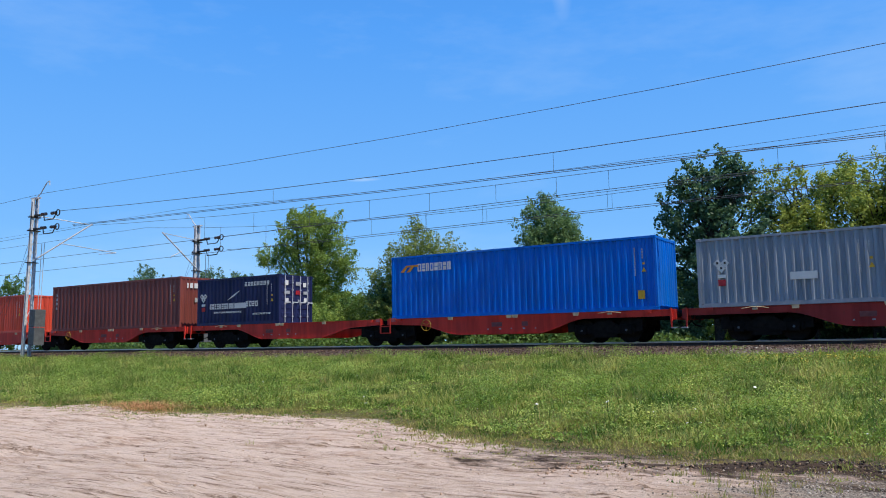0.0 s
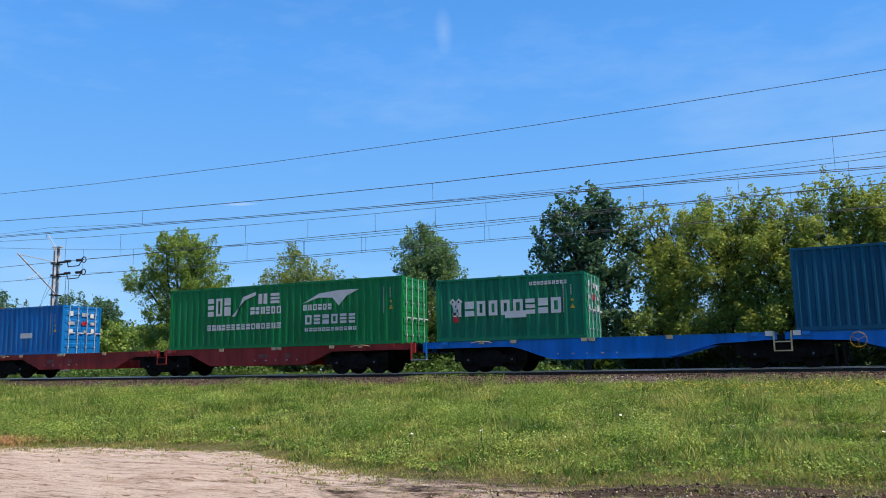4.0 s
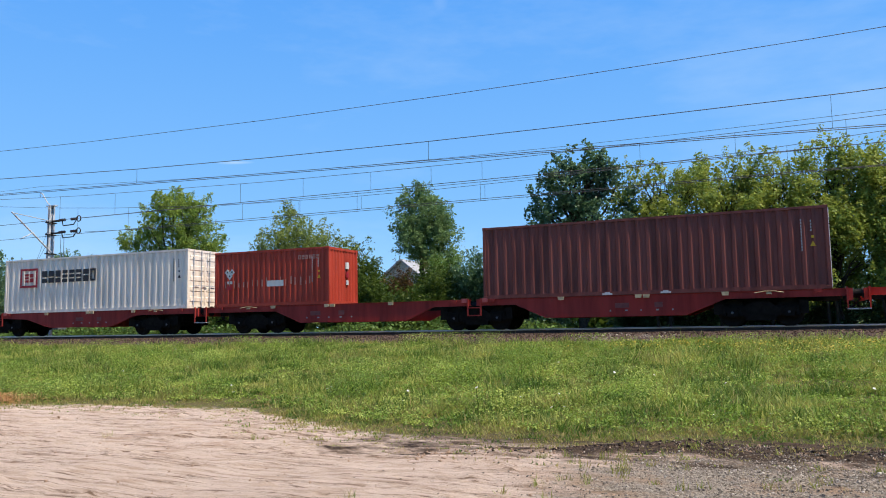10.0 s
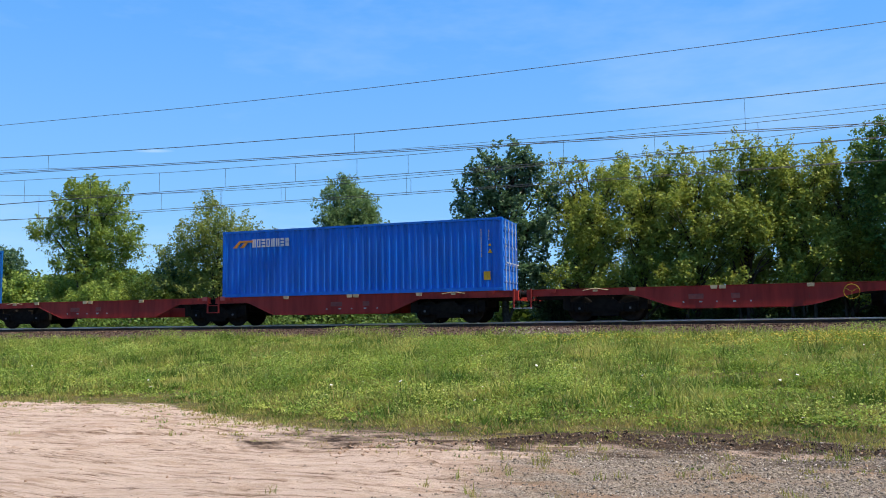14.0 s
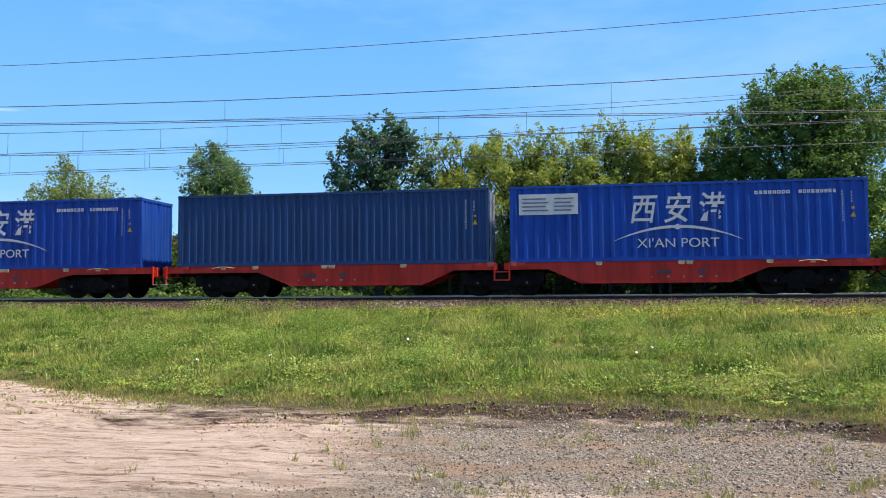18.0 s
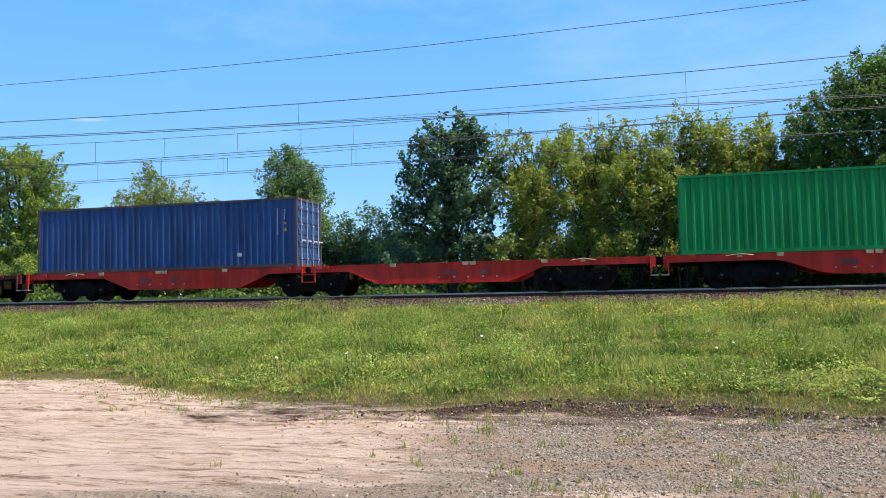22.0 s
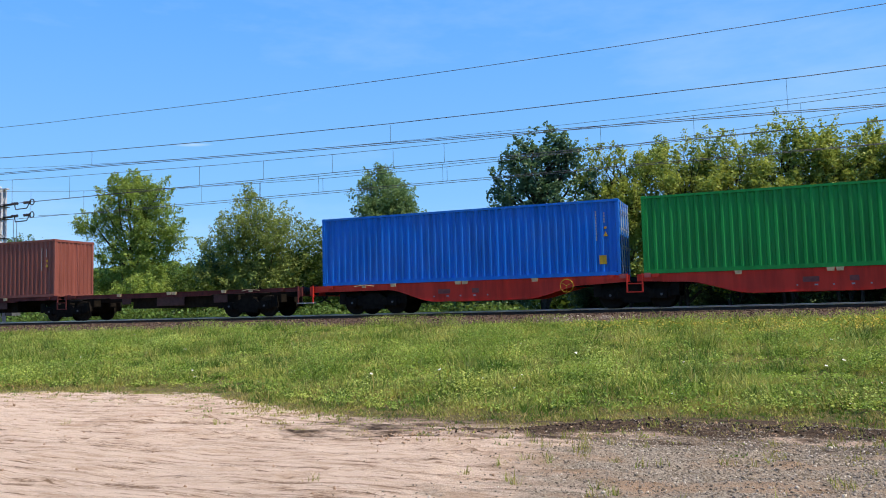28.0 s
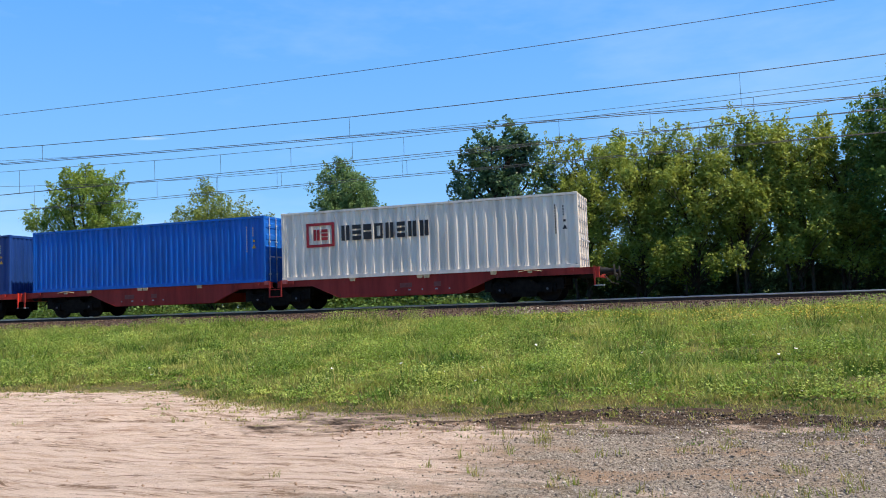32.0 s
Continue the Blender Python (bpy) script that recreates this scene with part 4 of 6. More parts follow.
def tree(x, y, lobes, mat, label, seed, clumps=420, per=46, clump=0.55, leaf=0.17, trunk=0.25, stems=1, name="tree", up=0.75):
    rs = np.random.RandomState(seed)
    g = float(ground_z(x, y))
    t = thing(name, label, "tree" if name == "tree" else "shrub", at=(x, y, g))
    top = max(l[2] for l in lobes)
    for k in range(stems):
        ox, oy = (rs.uniform(-0.6, 0.6), rs.uniform(-0.4, 0.4)) if stems > 1 else (0, 0)
        pts = [(ox, oy, -0.2)]
        for j in range(1, 5):
            pts.append((ox + rs.normal(0, 0.16) * j / 2 + ox * j * 0.2, oy + rs.normal(0, 0.1), top * 0.85 * j / 4))
        part("trunk", Shape().tube(pts, [trunk * (1 - 0.2 * j) for j in range(5)], 7), M_BARK, t)
    for k, l in enumerate(lobes):
        for q in range(3):
            z0 = min(max(0.3, l[2] - l[5] * 1.2), l[2]) * rs.uniform(0.6, 0.95)
            e = Vector((l[0] + rs.uniform(-0.7, 0.7) * l[3], l[1] + rs.uniform(-0.6, 0.6) * l[4], l[2] + rs.uniform(-0.2, 0.4) * l[5]))
            a = Vector((rs.normal(0, 0.1), 0, z0))
            mid = a.lerp(e, 0.5) + Vector((rs.normal(0, 0.2), rs.normal(0, 0.2), rs.uniform(0, 0.3)))
            part("limb", Shape().tube([a, mid, e], [trunk * 0.42, trunk * 0.28, trunk * 0.08], 5), M_BARK, t)
    part("crown", crown(rs, lobes, int(clumps * 0.7), int(per * 1.6), clump * 1.6, leaf * 1.05, LEAVES[mat], up), None, t)
    return t


def build_trees():
    # the tall, light green tree with a leaning crown
    tree(-45.9, 50, [(0.3, 0, 9.6, 3.0, 2.6, 2.6), (-3.0, 0, 8.0, 2.2, 2.0, 1.8), (2.6, 0, 7.4, 2.6, 2.2, 2.4), (-0.2, 0, 11.0, 1.6, 1.5, 1.2), (0.4, 0, 4.8, 4.2, 2.6, 2.4), (2.6, 0, 10.4, 1.2, 1.2, 1.1), (-1.5, 0, 2.2, 3.4, 2.2, 2.0), (3.0, 0, 2.0, 3.0, 2.2, 1.8)],
         "fresh", "tall light-green leafy tree behind the tracks", 101, 1150, 50, 0.44, 0.16)
    tree(-31.3, 46, [(0, 0, 6.2, 3.4, 2.4, 2.2), (1.6, 0, 5.0, 3.2, 2.4, 2.4), (-2.4, 0, 4.0, 2.6, 2.2, 3.0), (0.4, 0, 2.4, 4.6, 2.6, 2.4), (-0.6, 0, 7.8, 1.4, 1.2, 1.1)],
         "willow", "bushy grey-green willow with upright twigs", 102, 950, 46, 0.5, 0.14, 0.14, 3)
    tree(-24.5, 52, [(0, 0, 8.6, 2.4, 2.2, 1.9), (0.3, 0, 7.0, 2.7, 2.4, 1.8), (-0.2, 0, 10.0, 1.3, 1.2, 0.8), (1.6, 0, 5.0, 1.4, 1.6, 1.6)],
         "grey", "round-topped grey-green tree beyond the tracks", 103, 760, 48, 0.42, 0.14, 0.2)
    tree(-10.9, 44, [(-0.1, 0, 8.4, 1.7, 1.6, 1.7), (-1.5, 0, 6.2, 1.8, 1.7, 2.0), (1.3, 0, 6.4, 2.1, 1.8, 2.4), (-1.0, 0, 9.6, 0.7, 0.7, 0.9), (0.7, 0, 9.8, 0.7, 0.7, 0.9), (0.0, 0, 9.3, 0.8, 0.8, 0.8), (1.5, -0.3, 9.2, 0.6, 0.6, 0.7), (-1.7, -0.3, 8.9, 0.6, 0.6, 0.7), (0, 0, 3.6, 3.2, 2.2, 2.4), (1.9, 0, 8.6, 0.7, 0.8, 0.9), (-2.2, 0, 7.6, 0.6, 0.8, 0.9), (-2.4, -0.5, 4.8, 0.9, 0.9, 0.9)],
         "dark", "dark blue-green maple behind the tracks", 104, 620, 38, 0.42, 0.2, 0.24)
    for k, (x, h, w, seed) in enumerate(((-6.4, 10.1, 1.8, 105), (-3.4, 10.4, 1.7, 115), (-0.6, 10.3, 1.7, 106), (2.1, 10.6, 1.7, 116), (4.6, 10.2, 1.7, 107), (7.0, 9.3, 1.6, 117))):
        rs = np.random.RandomState(seed)
        lobes = [(0, 0.2, h - 3.6, w, 1.9, 1.7), (0.2, 0.0, h - 5.6, w * 1.15, 2.2, 1.6), (-0.2, 0.9, 2.9, w * 1.1, 1.2, 1.6)]
        for q in range(12):
            dx = w * (-1.1 + 2.2 * q / 11) + rs.uniform(-0.25, 0.25)
            rz = rs.uniform(0.9, 1.6)
            top = h - 0.14 * dx * dx - rs.uniform(0, 1.2)
            lobes.append((dx, rs.uniform(-1.1, 1.1), top - rz, rs.uniform(0.22, 0.42), 0.4, rz))
        for q in range(15 if x < 3 else 6):
            lobes.append((rs.uniform(-1.2, 1.2) * w, rs.uniform(-2.4, -0.6), rs.uniform(1.6, h - 3.4), rs.uniform(0.5, 0.9), 0.6, rs.uniform(0.5, 0.8)))
        tree(x, 45.2 + (k % 2) * 0.7, lobes, "olive", "yellowish olive-green tree in a row behind the tracks", seed, 760, 40, 0.40, 0.145, 0.1, 2, up=1.5)
    tree(11.8, 44.4, [(0.3, 0, 9.9, 3.0, 2.6, 2.2), (-2.8, 0, 8.3, 2.2, 2.0, 2.0), (2.8, 0, 8.8, 2.0, 2.0, 2.4), (-1.0, 0, 11.0, 1.4, 1.4, 1.0), (1.4, 0, 11.2, 1.4, 1.4, 0.9), (-2.8, -0.3, 5.8, 2.1, 2.0, 2.2), (0.6, -1.2, 7.0, 2.6, 1.6, 2.0), (1.6, 0, 5.6, 3.0, 2.4, 2.4), (0, 0, 2.8, 4.4, 2.6, 2.2)],
         "deep", "large deep-green broad-crowned tree", 108, 1750, 48, 0.5, 0.16, 0.34)
    tree(20.6, 50, [(0, 0, 13.2, 3.0, 2.6, 2.4), (-2.2, 0, 11.0, 2.0, 2.0, 2.2), (2.6, 0, 10.8, 2.6, 2.2, 2.8), (0.2, 0, 8.4, 3.2, 2.4, 2.2), (-1.6, 0, 5.0, 2.8, 2.2, 2.6), (2.6, 0, 4.6, 3.4, 2.4, 3.0)],
         "deep", "tall dark-limbed tree standing further back", 109, 900, 46, 0.55, 0.17, 0.34)
    tree(27.5, 46, [(0, 0, 8.5, 3.2, 2.6, 3.0), (0, 0, 4.0, 3.8, 2.6, 3.0)], "deep", "broad green tree at the end of the row", 110, 420, 44, 0.6, 0.18, 0.3)
    # dark row near y = 48 is added; its leaf colour deepens shade under the crowns
    shrubs = [(-27.1, 47, 2.2, 7.2, "hedge"), (-20.6, 46, 2.0, 5.5, "hedge"), (-16.0, 46, 2.3, 6.8, "dark"), (-18.4, 46.5, 1.8, 5.9, "dark"), (-21.4, 48.5, 1.3, 6.2, "deep"), (-25.2, 45.5, 1.7, 4.6, "hedge"), (-35.0, 46.5, 1.3, 6.4, "dark"), (-28.5, 50, 2.6, 5.0, "hedge"), (-37.8, 48, 3.0, 4.6, "hedge"), (-41.5, 46, 2.6, 4.0, "fresh"),
              (-8.6, 48.3, 1.9, 4.2, "dark"), (-5.2, 48.6, 2.2, 4.6, "dark"), (-1.4, 48.4, 2.2, 4.2, "dark"), (2.2, 48.6, 2.2, 4.8, "dark"), (5.8, 48.4, 2.2, 4.4, "dark"), (9.2, 47.6, 2.0, 4.6, "dark"), (16.4, 42, 1.9, 5.4, "fresh"), (19.2, 43, 2.2, 4.6, "fresh"),
              (-13.5, 43.5, 1.8, 3.4, "dark"), (-34.5, 44, 2.2, 3.0, "hedge"), (-22.5, 44.5, 2.4, 3.4, "hedge"), (24, 42, 2.6, 4.4, "hedge"), (12.5, 45.5, 2.4, 3.6, "deep"), (-24.2, 48, 0.7, 4.9, "copper"), (14.0, 47.5, 2.6, 4.8, "dark"), (18.5, 47.5, 2.6, 4.8, "dark")]
    for k, (x, y, w, h, m) in enumerate(shrubs):
        lobes = [(0, 0, h * 0.52, w * 0.85, 1.4, h * 0.42), (-w * 0.5, 0, h * 0.35, w * 0.6, 1.3, h * 0.34), (w * 0.5, 0, h * 0.38, w * 0.6, 1.3, h * 0.36), (0.1, 0, h * 0.15, w, 1.4, h * 0.2)]
        tree(x, y, lobes, m, {"hedge": "dense green shrub behind the tracks", "deep": "deep-green shrub under the trees", "dark": "dark leafy shrub in the shade of the trees", "fresh": "light-green bush beyond the far track", "copper": "copper-leaved shrub in front of the house"}[m], 200 + k, 300, 44, 0.5, 0.15, 0.08, 3, "shrub")
    far = [(-122, 90, 4.6, 14, "deep"), (-116, 91, 4.4, 13.4, "hedge"), (-113, 62, 2.6, 11.3, "deep"), (-101, 75, 3.0, 13.4, "dark"), (-94.7, 70, 2.6, 12.3, "dark"), (-87, 75, 3.2, 12.9, "dark"), (-80.7, 75, 1.7, 11.2, "dark"), (-75.5, 70, 2.8, 10.6, "dark"),
           (-100, 84, 4.0, 9, "hedge"), (-130, 95, 5, 12, "hedge"), (-108, 88, 4, 9.5, "deep"), (-76, 66, 3.4, 7.2, "hedge"), (-70, 62, 3.0, 6.4, "deep"), (-62, 58, 3.4, 6.0, "hedge"), (-56, 54, 3.0, 5.2, "fresh"), (-83, 70, 3.2, 7.6, "deep")]
    for k, (x, y, w, h, m) in enumerate(far):
        lobes = [(0, 0, h * 0.68, w * 0.8, 2, h * 0.27), (-w * 0.4, 0, h * 0.45, w * 0.7, 2, h * 0.28), (w * 0.5, 0, h * 0.4, w * 0.7, 2, h * 0.28), (0, 0, h * 0.2, w, 2, h * 0.2)]
        tree(x, y, lobes, m, "distant tree at the bend of the line", 300 + k, 260, 34, 0.62, 0.28, 0.2)
    # undergrowth along the far side of the line, and the woods behind it
    rs = np.random.RandomState(400)
    n = 52000
    x = rs.uniform(-64, 30, n)
    y = rs.uniform(39.5, 44.5, n)
    hgt = 1.0 + 0.6 * wave_noise(x, y, 0.5, 41)
    z = ground_z(x, y) + rs.uniform(0, 1, n) * np.clip(hgt, 0.25, 1.6) * (1 - 0.75 * smooth(-14, -10, x))
    s = rs.uniform(0.12, 0.26, n)
    me = scatter_mesh("undergrowth", LEAF_V, [(0, 1, 2, 3)], np.stack([x, y, z], 1), turns(rs, n, 1.4), np.stack([s, s, s], 1), [LEAVES["hedge"], LEAVES["deep"]], (rs.uniform(0, 1, n) < 0.5).astype(np.int32))
    tagged(new("undergrowth", me), "low green undergrowth along the far side of the line", "undergrowth", kind="stuff")
    n = 110000
    x = rs.uniform(-180, 90, n)
    y = 58 + 0.28 * np.abs(x + 20) + rs.uniform(0, 8, n)
    hgt = (4.6 + 1.2 * wave_noise(x, y, 0.22, 42) + 0.02 * np.abs(x)) * np.where(np.abs(x + 2) < 14, 0.5, 1.0)
    z = 0.9 + rs.uniform(0, 1, n) * hgt
    s = rs.uniform(0.4, 0.8, n)
    me = scatter_mesh("far_woods", LEAF_V, [(0, 1, 2, 3)], np.stack([x, y, z], 1), turns(rs, n, 1.4), np.stack([s, s, s], 1), [LEAVES["hedge"], LEAVES["deep"]], (rs.uniform(0, 1, n) < 0.5).astype(np.int32))
    # woods added unseen behind the viewer, to keep low blue sky off the containers
    m = 45000
    x = rs.uniform(-90, 80, m)
    y = -24 - rs.uniform(0, 7, m) - 0.1 * np.abs(x)
    z = rs.uniform(0, 1, m) * (11 + 2.2 * wave_noise(x, y, 0.2, 43))
    s = rs.uniform(0.6, 1.2, m)
    back = scatter_mesh("woods", LEAF_V, [(0, 1, 2, 3)], np.stack([x, y, z], 1), turns(rs, m, 1.4), np.stack([s, s, s], 1), [LEAVES["hedge"], LEAVES["deep"]], (rs.uniform(0, 1, m) < 0.5).astype(np.int32))
    tagged(new("woods", back), "added unseen woods behind the viewer that block the low sky", "woods", kind="stuff")
    tagged(new("far_woods", me), "band of green woods far behind the railway", "woods", kind="stuff")


def build_house():
    h = thing("house", "small pale house with a grey gabled roof half hidden by shrubs", "house", at=(-31.2, 62, 0.9))
    part("wall", Shape().prism_y([(-3.0, 0), (3.0, 0), (3.0, 4.2), (0, 6.5), (-3.0, 4.2)], 0, 7), plain("house_render", (232, 230, 226), 0.9), h)
    roof_m = plain("roof_sheet", (186, 188, 192), 0.6)
    for s in (-1, 1):
        r = Shape().prism_y([(0, 6.55), (s * 3.5, 3.87), (s * 3.5, 4.02), (0, 6.72)], -0.4, 7.4)
        part("roof_slope", r, roof_m, h)
    part("chimney", Shape().box(0.6, 1.1, 2.5, 3.0, 5.8, 7.3), plain("chimney_brick", (140, 84, 66), 0.9), h, "red brick chimney")
    w = part("window", Shape().box(-0.6, 0.6, -0.06, 0.0, 1.2, 2.5), M_WHITE, h, "white-framed window")
    part("pane", Shape().box(-0.5, 0.5, -0.075, -0.062, 1.3, 2.4), M_DARK, w, "dark glass pane")


# ---- containers ----
def corrugated(x0, x1, z0, z1, y, face, pitch=0.278, depth=0.036):
    """A trapezoidal steel sheet along x that faces -y (face -1) or +y (face 1)."""
    n = max(1, round((x1 - x0) / pitch))
    p = (x1 - x0) / n
    xs, ys = [], []
    for k in range(n):
        for a, d in ((0.0, 0), (0.26, 0), (0.54, 1), (0.88, 1)):
            xs.append(x0 + (k + a) * p)
            ys.append(y - face * depth * d)
    xs.append(x1)
    ys.append(y)
    m = len(xs)
    v = [(a, b, z0) for a, b in zip(xs, ys)] + [(a, b, z1) for a, b in zip(xs, ys)]
    if face < 0:
        f = [(i, i + 1, m + i + 1, m + i) for i in range(m - 1)]
    else:
        f = [(i + 1, i, m + i, m + i + 1) for i in range(m - 1)]
    return v, f


def corrugated_end(y0, y1, z0, z1, x, face):
    v, f = corrugated(y0, y1, z0, z1, 0, -1, 0.25, 0.04)
    v = [(x + face * -b, a, c) for a, b, c in v]
    if face < 0:
        f = [q[::-1] for q in f]
    return v, f


CONTAINER_PARTS = {}
WIDTH = 2.438


def container_meshes(length, height, key, mat, frame_mat, pitch):
    k = (length, height, key)
    if k in CONTAINER_PARTS:
        return CONTAINER_PARTS[k]
    L, H, W = length, height, WIDTH
    post, top, low = 0.11, 0.09, 0.15
    out = {}
    for nm, y, face in (("side_panel", 0.03, -1), ("far_side_panel", W - 0.03, 1)):
        v, f = corrugated(post, L - post, low, H - top, y, face, pitch, 0.055)
        out[nm] = mesh_from("side_panel", v, f, mat)
    v, f = corrugated_end(post, W - post, low, H - top, L - 0.02, 1)
    out["end_panel_r"] = mesh_from("end_panel", v, f, mat)
    v, f = corrugated_end(post, W - post, low, H - top, 0.02, -1)
    out["end_panel_l"] = mesh_from("end_panel", v, f, mat)
    v, f = corrugated(0.1, L - 0.1, 0.05, W - 0.05, 0, -1, 0.21, 0.02)
    out["roof"] = mesh_from("roof", [(a, c, H - 0.02 + b) for a, b, c in v], [q[::-1] for q in f], mat)
    fl = Shape()
    fl.box(0.1, L - 0.1, 0.05, W - 0.05, 0.06, 0.14)
    out["floor"] = fl.mesh("floor", M_DARK)
    fr = []
    for x in (0.0, L - post):
        for y in (0.0, W - post):
            fr.append(("corner_post", Shape().box(x + 0.004, x + post - 0.004, y + 0.004, y + post - 0.004, 0.115, H - 0.115)))
    for y in (0.0, W - 0.06):
        fr.append(("top_rail", Shape().box(post, L - post, y + 0.01, y + 0.055, H - top, H - 0.005)))
        fr.append(("bottom_rail", Shape().box(0.17, L - 0.17, y + 0.005, y + 0.06, 0.01, low)))
    for x in (0.0, L - 0.1):
        fr.append(("header", Shape().box(x + 0.01, x + 0.09, post, W - post, H - 0.12, H - 0.01)))
        fr.append(("sill", Shape().box(x + 0.01, x + 0.09, post, W - post, 0.01, low)))
    out["frame"] = [(n, s.mesh(n, frame_mat)) for n, s in fr]
    cast = Shape().chamfer(0, 0.178, 0, 0.162, 0, 0.118, 0.012)
    out["casting"] = cast.mesh("corner_casting", frame_mat)
    # the two leaves of the door, with their pressed ribs, and the locking gear
    leaf = Shape()
    hw = (W - 2 * post) / 2 - 0.012
    leaf.box(L - 0.06, L - 0.03, 0, hw, low, H - 0.125)
    for z in np.linspace(low + 0.28, H - 0.4, 5):
        leaf.prism_y([(L - 0.03, z - 0.13), (L - 0.005, z - 0.09), (L - 0.005, z + 0.09), (L - 0.03, z + 0.13)], 0.08, hw - 0.08)
    out["door_leaf"] = leaf.mesh("door_leaf", mat)
    rod = Shape().tube([(0, 0, 0.05), (0, 0, H - 0.05)], 0.02, 6)
    for z in (0.35, 1.0, 1.7, H - 0.4):
        rod.box(-0.03, 0.03, -0.045, 0.045, z - 0.03, z + 0.03)
    rod.box(0.0, 0.04, -0.02, 0.36, 1.05, 1.10)
    out["lock_rod"] = rod.mesh("lock_rod", M_LOCK)
    CONTAINER_PARTS[k] = out
    return out


def slab(shape_list, x0, x1, z0, z1, y=-0.010):
    shape_list.box(x0, x1, y, y + 0.006, z0, z1)


def glyph_row(s, x0, x1, z0, z1, n, rs, weight=0.24):
    """A row of n plain upright blocks of letter size: solid, parted by a slit, or hollow."""
    w = (x1 - x0) / n
    hgt = z1 - z0
    t = min(w * (0.14 + 0.3 * weight), hgt * 0.3)
    for k in range(n):
        a = x0 + k * w + w * 0.08
        b = a + w * rs.uniform(0.68, 0.8)
        kind = rs.randint(4)
        if kind == 0:
            for p, q, lo, hi in ((a, a + t, z0, z1), (b - t, b, z0, z1), (a + t, b - t, z0, z0 + t), (a + t, b - t, z1 - t, z1)):
                slab(s, p, q, lo, hi)
        elif kind == 1:
            mid = (a + b) / 2
            slab(s, a, mid - t * 0.3, z0, z1)
            slab(s, mid + t * 0.3, b, z0, z1)
        elif kind == 2:
            cut = z0 + hgt * rs.uniform(0.4, 0.6)
            slab(s, a, b, z0, cut - t * 0.3)
            slab(s, a, b, cut + t * 0.3, z1)
        else:
            slab(s, a, b, z0, z0 + hgt * 0.27)
            slab(s, a, b, z0 + hgt * 0.38, z0 + hgt * 0.62)
            slab(s, a, b, z0 + hgt * 0.73, z1)


def lettering(text, size, material, parent, x, z, y=-0.011, name="lettering", spacing=1.0, width=None, thick=0.0, slant=0.0, split=False):
    cu = bpy.data.curves.new("lettering", "FONT")
    cu.body, cu.size, cu.extrude, cu.space_character, cu.offset = text, size, 0.003, spacing, thick
    ob = bpy.data.objects.new("lettering", cu)
    scene.collection.objects.link(ob)
    me = bpy.data.meshes.new_from_object(ob.evaluated_get(bpy.context.evaluated_depsgraph_get()))
    bpy.data.objects.remove(ob)
    me.materials.clear()
    me.materials.append(material)
    n = len(me.vertices)
    co = np.empty(n * 3)
    me.vertices.foreach_get("co", co)
    co = co.reshape(-1, 3)
    co[:, 0] += slant * co[:, 1]
    co[:, 0] -= co[:, 0].min()
    if width:
        co[:, 0] *= width / co[:, 0].max()
    out = np.stack([co[:, 0] + x, y - co[:, 2], co[:, 1] + z], 1)
    me.vertices.foreach_set("co", out.ravel())
    me.update()
    if not split:
        return part(name, me, None, parent)
    root = list(range(n))

    def top(a):
        while root[a] != a:
            root[a] = root[root[a]]
            a = root[a]
        return a

    for e in me.edges:
        a, b = e.vertices
        root[top(a)] = top(b)
    letters = collections.OrderedDict()
    for p in me.polygons:
        letters.setdefault(top(p.vertices[0]), []).append(tuple(p.vertices))
    for faces in letters.values():
        used = sorted({v for f in faces for v in f})
        at = {v: q for q, v in enumerate(used)}
        part("letter", mesh_from("letter", [out[v] for v in used], [tuple(at[v] for v in f) for f in faces], material), None, parent)


def placard(c, x, H):
    z = H - 1.0
    for dx, dz in ((-0.13, 0.08), (0.13, 0.08), (0.0, -0.1)):
        s = Shape().prism_y([(x + dx - 0.15, z + dz), (x + dx, z + dz - 0.15), (x + dx + 0.15, z + dz), (x + dx, z + dz + 0.15)], -0.012 - 0.004 * (dx == 0), -0.006)
        part("placard", s, M_WHITE, c, "white diamond-shaped hazard placard")
    s = Shape()
    for dx, dz in ((-0.13, 0.08), (0.13, 0.08), (0.0, -0.1)):
        slab(s, x + dx - 0.035, x + dx + 0.035, z + dz - 0.03, z + dz + 0.05, -0.022)
    part("placard_print", s, M_BLACK, c, "dark sign on the placards")
    s = Shape()
    slab(s, x - 0.13, x + 0.13, z - 0.72, z - 0.5)
    part("placard", s, M_REDLET, c, "small red label")
    s = Shape()
    slab(s, x - 0.14, x + 0.14, z - 0.44, z - 0.32)
    part("placard", s, M_WHITE, c, "small white label")


def marks_right(c, L, H, rs, yellow, dark):
    s = Shape()
    x = L - 0.85
    for k in range(11):
        slab(s, x, x + 0.04, H - 0.5 - k * 0.1, H - 0.425 - k * 0.1)
    for k in range(4):
        slab(s, x + 0.3, x + 0.34, H - 0.55 - k * 0.1, H - 0.475 - k * 0.1)
    pieces("number_mark", s, M_BLACK if dark else M_PALE, c)
    s = Shape()
    s.prism_y([(x + 0.27, H - 1.35), (x + 0.45, H - 1.35), (x + 0.36, H - 1.18)], -0.012, -0.006)
    slab(s, x + 0.31, x + 0.4, H - 1.08, H - 1.0)
    if yellow:
        slab(s, x + 0.1, x + 0.36, 0.42, 0.74)
    pieces("warning_sign", s, M_BLACK if dark else M_YELLOW, c, "small dark warning mark" if dark else "small yellow warning mark")


